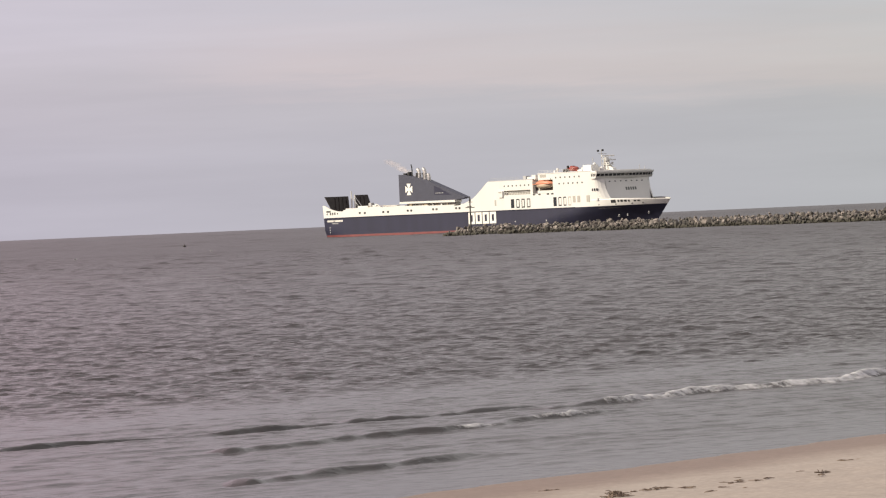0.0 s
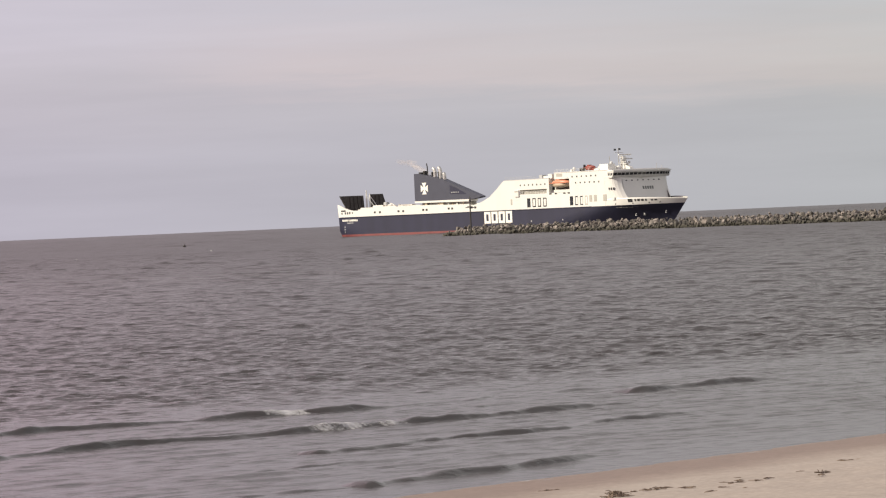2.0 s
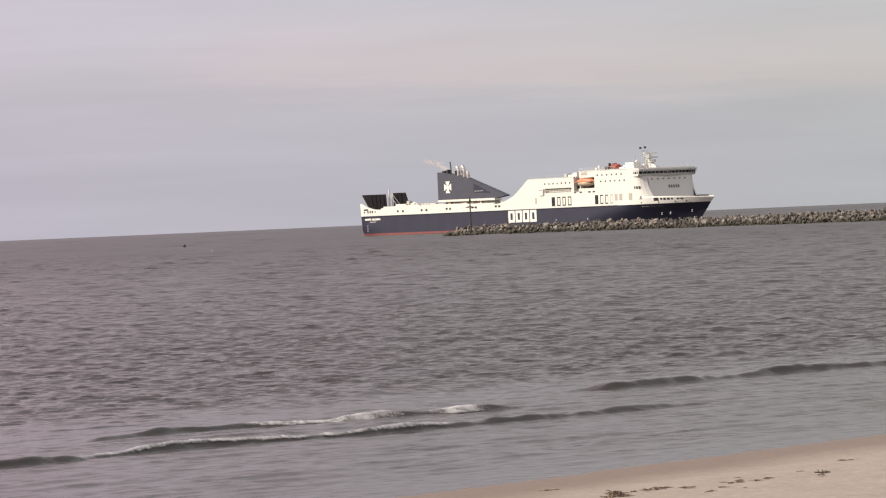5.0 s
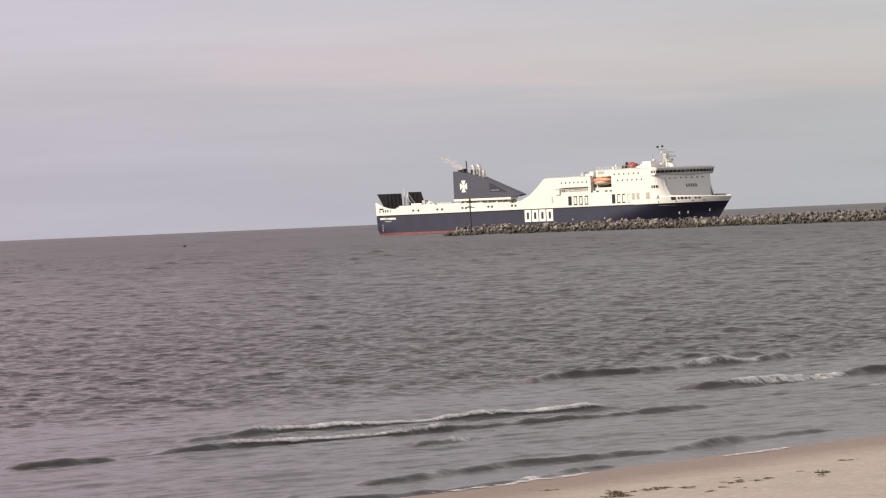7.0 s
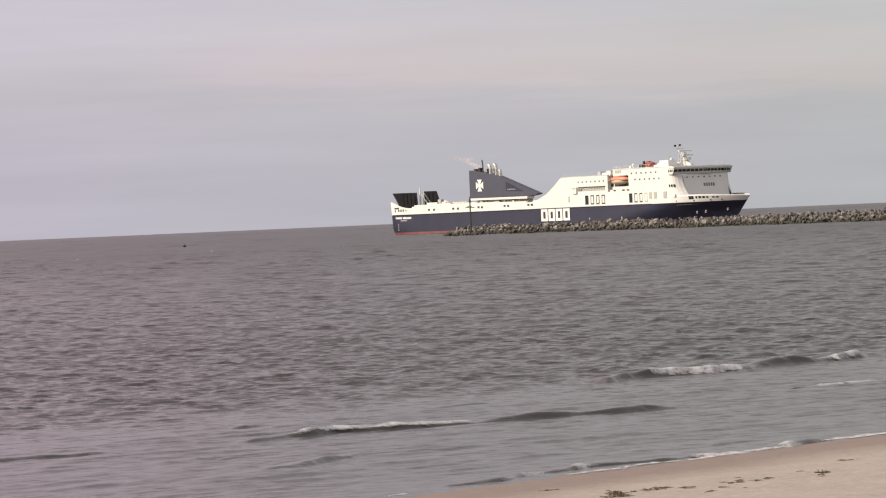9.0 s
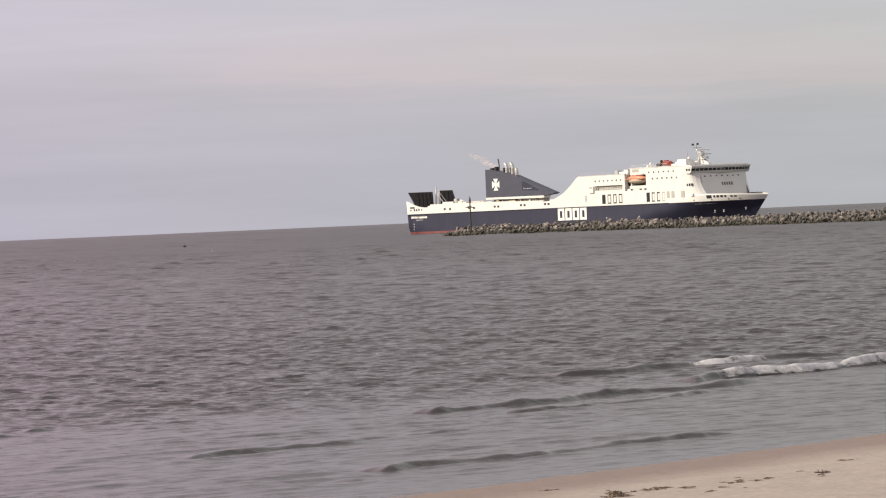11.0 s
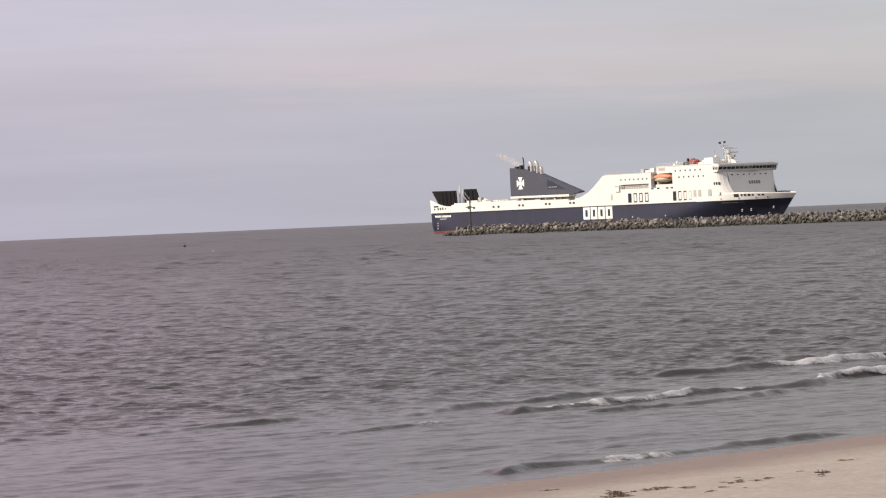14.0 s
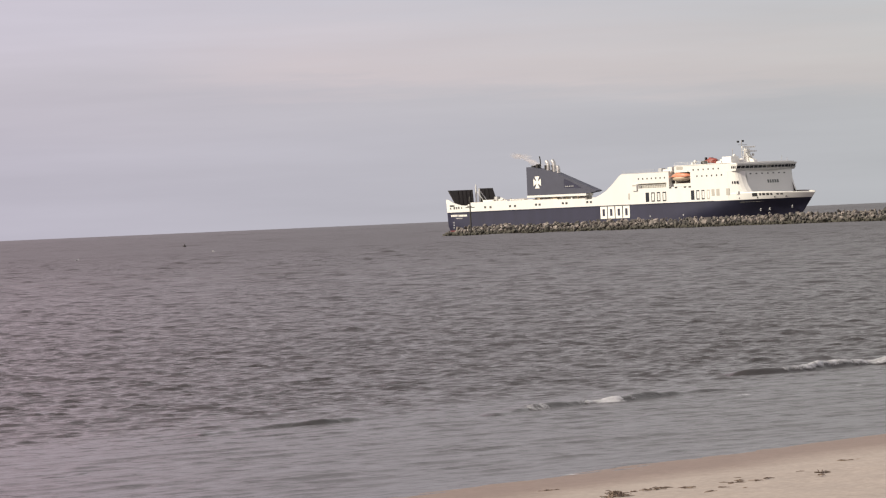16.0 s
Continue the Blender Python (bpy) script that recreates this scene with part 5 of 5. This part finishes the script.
wave(18.0, 23.5, [(11.5, -21.0), (13.5, -18.4), (15.5, -16.0)], 0.14, (11, 12.6, 14.4, 15.8), [(20.8, 22.8, 12.9, 14.3, 0.3)])
wave(9.0, 20.0, [(9.5, -16.5), (11.5, -14.4), (13.5, -12.2)], 0.15, (9.2, 10.6, 12.4, 13.8))
wave(14.0, 19.0, [(4.8, -14.4), (6.5, -12.2), (8.2, -10.2)], 0.15, (4.6, 5.9, 7.2, 8.4), [(15.1, 16.5, 5.9, 7.0, 0.1)])
wave(2.5, 12.0, [(-1, -9.0), (0, -6.9), (1, -4.9), (2, -3.1), (3, -1.4), (4, -0.3)], 0.20, (-2, 0, 3.4, 4.3), [(2.0, 3.4, 2.6, 3.8, 0.1)])
wave(3.0, 20.5, [(5, -6.6), (6.5, -3.6), (7.5, -2.2), (8.5, -0.9), (9.3, -0.2)], 0.19, (4.6, 6.2, 8.7, 9.8), [(11.2, 15.8, 8.5, 9.8, 0.0), (17.3, 20.0, 7.5, 8.8, 0.05), (5.6, 6.6, 7.8, 8.8), (7.6, 8.6, 8.2, 9.2), (11.8, 13.2, 8.1, 9.2, 0.05)], 0.08)
wave(-1.5, 9.0, [(5, -3.0), (6.5, -0.8), (7.3, -0.2)], 0.14, (4.8, 6.0, 6.9, 7.8), [(4.5, 5.6, 6.2, 7.2, 0.15)])
wave(6.3, 19.0, [(9.5, -7.4), (11.5, -4.6), (12.5, -3.2), (13.5, -2.3), (14.5, -0.9), (15.3, -0.2)], 0.17, (9.4, 11, 14.6, 15.6), [(9.4, 12.4, 14.1, 15.2)], 0.10)
wave(16.5, 24.0, [(12, -27.2), (14.5, -24.2), (16, -22.3)], 0.17, (11.8, 13.8, 16.5, 18))
wave(4.0, 11.0, [(7, -23.2), (9, -20.7), (11, -18.4)], 0.14, (6.8, 8.2, 10.0, 11.4))
wave(6.5, 13.5, [(7.5, -12.2), (9, -10.3), (10.5, -8.6)], 0.13, (7.3, 8.5, 9.8, 10.8))
wave(10.6, 13.4, [(2.5, -6.0), (4, -4.1), (5.2, -2.9)], 0.11, (2.2, 3.4, 4.5, 5.4))
wave(16.4, 21.6, [(2, -11.8), (3, -10.1), (4, -8.4), (5.5, -6.4)], 0.17, (1.4, 2.6, 4.6, 5.8))
wave(3.4, 6.4, [(2.8, -5.2), (4, -3.3), (5.2, -1.9)], 0.13, (2.6, 3.6, 4.6, 5.4))

# low ridges that run in over the shoals and flatten out again
ridge_luck = random.Random(21)
for k in range(64):
    s, n, start = ridge_luck.uniform(-16, 34), -3.5 - 30 * ridge_luck.random() ** 1.3, -3 + 18.0 * k / 64
    stay, speed = ridge_luck.uniform(3.0, 4.8), ridge_luck.uniform(0.8, 1.3)
    wave(s, s + 0.8 + 5.5 * ridge_luck.random() ** 2, [(start, n), (start + stay, min(n + speed * stay, -1.6))], ridge_luck.uniform(0.05, 0.11),
         (start, start + 1.1, start + stay - 1.2, start + stay))


# steeper short crests where the chop feels the bottom
for k in range(44):
    s, n, start = ridge_luck.uniform(8, 66), ridge_luck.uniform(-40, -21), -3 + 18.0 * k / 44
    stay, speed = ridge_luck.uniform(3.0, 4.8), ridge_luck.uniform(1.2, 1.7)
    wave(s, s + 0.6 + 3.0 * ridge_luck.random(), [(start, n), (start + stay, n + speed * stay)], ridge_luck.uniform(0.09, 0.16),
         (start, start + 1.1, start + stay - 1.2, start + stay))


# ---------------------------------------------------------------- swash: thin foam that runs up the sand and drains away
def swash(s0, s1, n0, n1, on, off):
    wave_count[0] += 1
    r1 = np.random.RandomState(wave_count[0] * 17)
    nx = max(int((s1 - s0) / 0.05), 8)
    fx, fy = np.linspace(0, s1 - s0, nx), np.linspace(-0.5, 0.5, 26)
    FX, FY = np.meshgrid(fx, fy, indexing="ij")
    lump = np.zeros_like(FX)
    for _ in range(26):
        lam, g, p = 0.10 * 9 ** r1.rand(), r1.rand() * 6.28, r1.rand() * 6.28
        lump += lam ** 0.6 * np.sin((FX * math.cos(g) + FY * math.sin(g)) * 6.28 / lam + p)
    lump /= np.std(lump)
    wander = 0.10 * np.sin(0.9 * FX + wave_count[0]) + 0.06 * np.sin(2.3 * FX) + 0.02 * np.sin(7.1 * FX)
    cover = 0.55 - (FY / 0.25) ** 2 - 0.8 * np.clip(1 - np.minimum(FX, s1 - s0 - FX) / 0.8, 0, 1) + 0.5 * lump
    q = grid_quads(nx, len(fy))
    flat = cover.reshape(-1)
    q = q[(flat[q] > 0).sum(1) >= 3]
    slant = (n1 - n0) / (s1 - s0)
    Z = 0.02 + 0.008 * np.clip(cover, 0, 1) + 0.002 * lump
    co = np.stack([FX, FY + wander - slant * FX, Z], -1).reshape(-1, 3)
    used = np.unique(q)
    remap = np.full(len(co), -1)
    remap[used] = np.arange(len(used))
    ob = mesh_np("swash_foam", co[used], remap[q], FOAM, True, np.clip(flat[used] + 0.15, -0.3, 1.0))
    tagged(ob, "thin white line of foam at the edge of the wet sand", "foam", group="foam along the waterline")
    rows = []
    for i in range(33):
        t = i * 0.5
        up = max(0.0, min(1.0, min((t - on + 0.8) / 0.8, (off + 1.2 - t) / 1.2)))
        up = up * up * (3 - 2 * up)
        n = n0 - 0.9 * (1 - up)
        x, y = shore_xy(s0, n)
        rows.append((t, pose(x, y, max(n, 0) * 0.026 - 0.22 * (1 - up), 0, 0, SHORE_TURN)))
    MOVES.append((ob, rows))


for line in ((10.9, 14.1, -1.0, -0.4, 1.0, 1.4), (4.0, 4.9, 0.4, 0.5, 1.7, 2.4), (12.0, 13.0, 0.3, 0.6, 1.7, 2.5), (-0.9, 0.5, -0.5, -0.3, 2.7, 3.6),
             (4.2, 5.7, -0.2, 0.15, 3.8, 4.3), (7.0, 8.3, -0.2, 0.05, 3.8, 4.3), (4.2, 5.2, 0.0, 0.2, 6.3, 6.8), (13.2, 14.3, 0.1, 0.4, 6.3, 6.8), (1.0, 6.8, 0.2, 0.45, 6.9, 7.6), (11.2, 14.4, 0.45, 0.5, 6.9, 7.6),
             (0.2, 1.3, -0.4, -0.4, 8.2, 8.8), (15.8, 20.5, -0.1, 0.1, 8.3, 9.6), (5.5, 8.9, 0.3, 0.0, 8.9, 9.6), (8.7, 12.8, 0.0, 0.15, 8.8, 9.6),
             (12.4, 16.2, 0.1, -0.2, 8.7, 9.8), (1.3, 2.2, -0.1, 0.1, 12.2, 12.9), (3.4, 5.3, 0.3, 0.7, 12.2, 12.9), (11.8, 13.8, 0.15, 0.3, 12.2, 12.9),
             (9.4, 12.6, -0.4, 0.2, 14.9, 15.6), (5.5, 6.4, 0.2, 0.4, 15.5, 16.3)):
    swash(*line)


# ---------------------------------------------------------------- lone marks out at sea
def build_buoy():
    b = empty("buoy")
    bm = bmesh.new()
    tube(bm, [(0, 0, -0.6), (0, 0, 0.05), (0, 0, 0.3), (0, 0, 0.45)], [0.35, 0.55, 0.5, 0.3], 14)
    part("float", bm, POLE, b)
    bm = bmesh.new()
    tube(bm, [(0, 0, 0.4), (0, 0, 0.6), (0, 0, 0.75)], [0.18, 0.12, 0.15], 8)
    part("topmark", bm, POLE, b)
    b.location = (-85.7, 1220.0, 0)
    return tagged(b, "small dark buoy floating in the open sea", "buoy")


buoy = build_buoy()


def build_gull():
    g = empty("gull")
    bm = bmesh.new()
    bmesh.ops.create_uvsphere(bm, u_segments=12, v_segments=8, radius=1.0, matrix=Matrix.LocRotScale((0, 0, 0.08), Euler((0, -0.12, 0)), Vector((0.30, 0.13, 0.13))))
    part("body", bm, FEATHER, g, smooth=True)
    bm = bmesh.new()
    bmesh.ops.create_uvsphere(bm, u_segments=10, v_segments=7, radius=0.075, matrix=Matrix.Translation((0.27, 0, 0.27)))
    tube(bm, [(0.20, 0, 0.12), (0.25, 0, 0.24)], [0.07, 0.05], 8)
    part("head", bm, FEATHER, g, smooth=True)
    bm = bmesh.new()
    tube(bm, [(0.33, 0, 0.265), (0.42, 0, 0.25)], [0.025, 0.006], 6)
    part("bill", bm, BEAK, g)
    for side in (-1, 1):
        bm = bmesh.new()
        bmesh.ops.create_uvsphere(bm, u_segments=10, v_segments=6, radius=1.0, matrix=Matrix.LocRotScale((-0.08, 0.10 * side, 0.13), Euler((0, 0.08, 0)), Vector((0.32, 0.045, 0.08))))
        part("wing", bm, FEATHER_GREY, g, smooth=True)
    return tagged(g, "white gull with grey wings resting on the sea", "gull", group="gulls on the water")


gulls = [build_gull()]
gulls.append(copy_thing(gulls[0], pose(-80.9, 808.5, 0.1)))


# ---------------------------------------------------------------- wrack and driftwood on the sand
def sand_pose(s, n, turn=0.0, sink=0.0):
    x, y = shore_xy(s, n)
    return pose(x, y, float(beach_height(np.array(n))) - sink, 0, 0, turn)


def build_driftwood():
    d = empty("driftwood")
    rnd = random.Random(4)
    bm = bmesh.new()
    pts = [(-0.30 + 0.07 * i, 0.02 * math.sin(i * 1.3), 0.05 + 0.012 * math.sin(i * 0.9) - 0.003 * i) for i in range(10)]
    tube(bm, pts, [0.008, 0.016, 0.024, 0.028, 0.027, 0.024, 0.020, 0.016, 0.012, 0.006], 8)
    part("stem", bm, WOOD, d, smooth=True)
    for x, dx, dz in ((-0.12, -0.05, 0.10), (-0.02, 0.05, 0.09), (0.02, 0.16, 0.04), (-0.15, -0.14, 0.02), (0.12, 0.20, 0.01)):
        bm = bmesh.new()
        tube(bm, [(x, 0, 0.06), (x + dx * 0.5, 0.01, 0.06 + dz * 0.6), (x + dx, 0.03, 0.06 + dz)], [0.022, 0.016, 0.006], 6)
        part("twig", bm, WOOD, d)
    return tagged(d, "dark branch of driftwood lying on dry sand", "driftwood")


def build_wrack(length, width, height, seed, mound=0.35, strands=15):
    """A heap of weed: many short bent strands over a low mound."""
    r = random.Random(seed)
    w = empty("seaweed_clump")
    bm = bmesh.new()
    nx, ny = 16, 7
    vs = [[bm.verts.new((mound * length * (i / nx - 0.5) + r.uniform(-0.01, 0.01), (mound + 0.1) * width * (j / ny - 0.5) + r.uniform(-0.01, 0.01),
                         -0.01 + height * max(0, 1 - (2 * i / nx - 1) ** 2) ** 0.8 * max(0, 1 - (2 * j / ny - 1) ** 2) * r.uniform(0.45, 1.1)))
           for j in range(ny + 1)] for i in range(nx + 1)]
    for i in range(nx):
        for j in range(ny):
            bm.faces.new((vs[i][j], vs[i + 1][j], vs[i + 1][j + 1], vs[i][j + 1]))
    part("mound", bm, WEED, w)
    bm = bmesh.new()
    for _ in range(strands):
        x, y = r.gauss(0, length * 0.45), r.gauss(0, width * 0.6)
        a, l = r.gauss(0, 0.6), r.uniform(0.06, 0.20)
        z = height * max(0.1, 1 - (2 * x / length) ** 2) * 0.8
        tube(bm, [(x, y, z), (x + l * 0.5 * math.cos(a), y + l * 0.5 * math.sin(a), z + r.uniform(0, 0.015)), (x + l * math.cos(a), y + l * math.sin(a), max(0, z - 0.03))], [0.008, 0.010, 0.004], 4)
    tagged(part("strands", bm, WEED, w), kind="stuff")
    return tagged(w, "dark brown heap of washed-up seaweed on the sand", "seaweed", group="wrack along the beach")


driftwood = build_driftwood()
driftwood.matrix_basis = sand_pose(5.29, 7.71, 12) @ Matrix.Diagonal((0.62, 0.62, 0.62, 1))
for s, n, length, width, height, turn, seed in (
        (1.59, 6.01, 0.42, 0.30, 0.05, 15, 1), (-0.28, 6.43, 0.34, 0.5, 0.11, 20, 2), (0.65, 8.13, 0.34, 0.25, 0.035, 5, 3), (3.0, 7.04, 0.28, 0.25, 0.03, 30, 4),
        (5.94, 6.63, 0.12, 0.15, 0.04, 0, 5), (2.1, 8.6, 0.14, 0.14, 0.025, 0, 6), (1.83, 6.59, 0.30, 0.2, 0.02, 10, 7), (1.32, 5.85, 0.14, 0.14, 0.03, 0, 8),
        (1.41, 8.41, 0.09, 0.09, 0.03, 0, 9), (9.44, 5.48, 0.4, 0.2, 0.015, 25, 10), (1.54, 3.03, 0.4, 0.2, 0.015, 20, 11)):
    clump = build_wrack(length * 0.55, width * 0.5, height * 0.35, seed)
    clump.matrix_basis = sand_pose(s, n, turn)
bits_luck = random.Random(33)
for k in range(10):
    bit = build_wrack(bits_luck.uniform(0.03, 0.09), bits_luck.uniform(0.03, 0.06), bits_luck.uniform(0.006, 0.012), 40 + k)
    bit.matrix_basis = sand_pose(bits_luck.uniform(0.2, 5.6), bits_luck.uniform(5.8, 8.6), bits_luck.uniform(0, 60))
heap = build_wrack(0.42, 0.30, 0.13, 77, 0.8, 50)
heap.matrix_basis = sand_pose(-0.35, 6.40, 20)


# ---------------------------------------------------------------- funnel smoke
def build_puffs():
    """Thin exhaust: drifting clusters of small translucent flakes, one cluster a puff."""
    rows_of = []
    rnd = random.Random(12)
    for k in range(6):
        bm = bmesh.new()
        m = Matrix.LocRotScale(Vector((0, 0, 0)), Euler((0, rnd.uniform(0.15, 0.45), 0)), Vector((rnd.uniform(2.6, 3.6), rnd.uniform(0.6, 0.9), rnd.uniform(0.8, 1.1))))
        bmesh.ops.create_icosphere(bm, subdivisions=4, radius=1.0, matrix=m)
        for v in bm.verts:
            v.co += 0.5 * noise.noise_vector(v.co * 0.7 + Vector((k * 5, 0, 0))) + 0.12 * noise.noise_vector(v.co * 2.2)
        ob = part("smoke_puff", bm, SMOKE, None, smooth=True)
        fade = [math.exp(-(v.co.x / 2.4) ** 2 - (v.co.z / 1.0) ** 2) for v in ob.data.vertices]
        ob.data.attributes.new("thickness", "FLOAT", "POINT").data.foreach_set("value", fade)
        tagged(ob, "thin brownish puff of exhaust smoke above the funnel", "smoke", group="smoke from the funnel")
        rows_of.append(ob)
    return rows_of


puffs = build_puffs()


# ---------------------------------------------------------------- what moves
SHIP_TURN, SHIP_YAW = 53.176, 0.0901           # degrees; degrees a second
SHIP_X, SHIP_Y, SHIP_V = -35.44, 1489.37, 4.9965


def ship_pose(t):
    m = radians(SHIP_TURN)
    a = m + radians(SHIP_YAW) * (t - 8)
    mx, my = SHIP_X + (98 + SHIP_V * t) * math.cos(m), SHIP_Y - (98 + SHIP_V * t) * math.sin(m)
    return pose(mx - 98 * math.cos(a), my + 98 * math.sin(a), 0, 0, 0, -math.degrees(a))


def motions():
    times = [i * 0.5 for i in range(33)]
    walk(ferry, [(t, ship_pose(t)) for t in times])
    walk(lifeboat, [(t, ship_pose(t) @ pose(139.7, -BEAM + 1.0, 16.6)) for t in times])
    walk(rescue_boat, [(t, ship_pose(t) @ pose(150.6, -7.0, 21.9)) for t in times])
    walk(buoy, [(t, pose(-85.7, 1220, 0.08 * math.sin(t * 1.6), 4 * math.sin(t * 1.3), 5 * math.sin(t * 1.1 + 1), 0)) for t in times])
    for g, x, y, turn in ((gulls[0], -57.0, 905.0, 160), (gulls[1], -80.9, 808.5, 20)):
        walk(g, [(t, pose(x + 0.06 * t, y - 0.4 * t, 0.10 + 0.07 * math.sin(1.7 * t + turn), 3 * math.sin(1.3 * t), 4 * math.sin(1.9 * t + 1), turn)) for t in times])
    drift = Vector((0.3, -0.95)) * WAVE_DRIFT
    walk(water, [(0.0, pose(-drift.x * 8, -drift.y * 8, 0)), (16.0, pose(drift.x * 8, drift.y * 8, 0))])
    walk(shallows, [(0.0, pose(-INLAND.x * 1.2, -INLAND.y * 1.2, 0)), (16.0, pose(INLAND.x * 1.2, INLAND.y * 1.2, 0))])
    for thing, rows in MOVES:
        walk(thing, rows)
    # the puffs follow one another out of the pipe, hang back as the ferry runs on, and thin out astern
    cycle = 3.6
    for k, ob in enumerate(puffs):
        rows = []
        for i in range(65):
            t = i * 0.25
            rounds = (t + cycle * k / len(puffs)) / cycle
            for tt in ([t] if i == 0 or int(rounds) == int(rounds - 0.25 / cycle) else [t - (rounds - int(rounds)) * cycle - 0.034, t]):
                u = ((tt + cycle * k / len(puffs)) / cycle) % 1.0
                p = ship_pose(tt) @ Vector((56.4 - 17.0 * u, -10.5 + 1.5 * math.sin(k * 2.4) * u, 22.6 + 6.4 * u ** 0.8 + 0.8 * math.sin(k * 1.7) * u))
                rows.append((tt, pose(p.x, p.y, p.z, 0, 0, -SHIP_TURN + 40 * u)))
        walk(ob, rows)


motions()
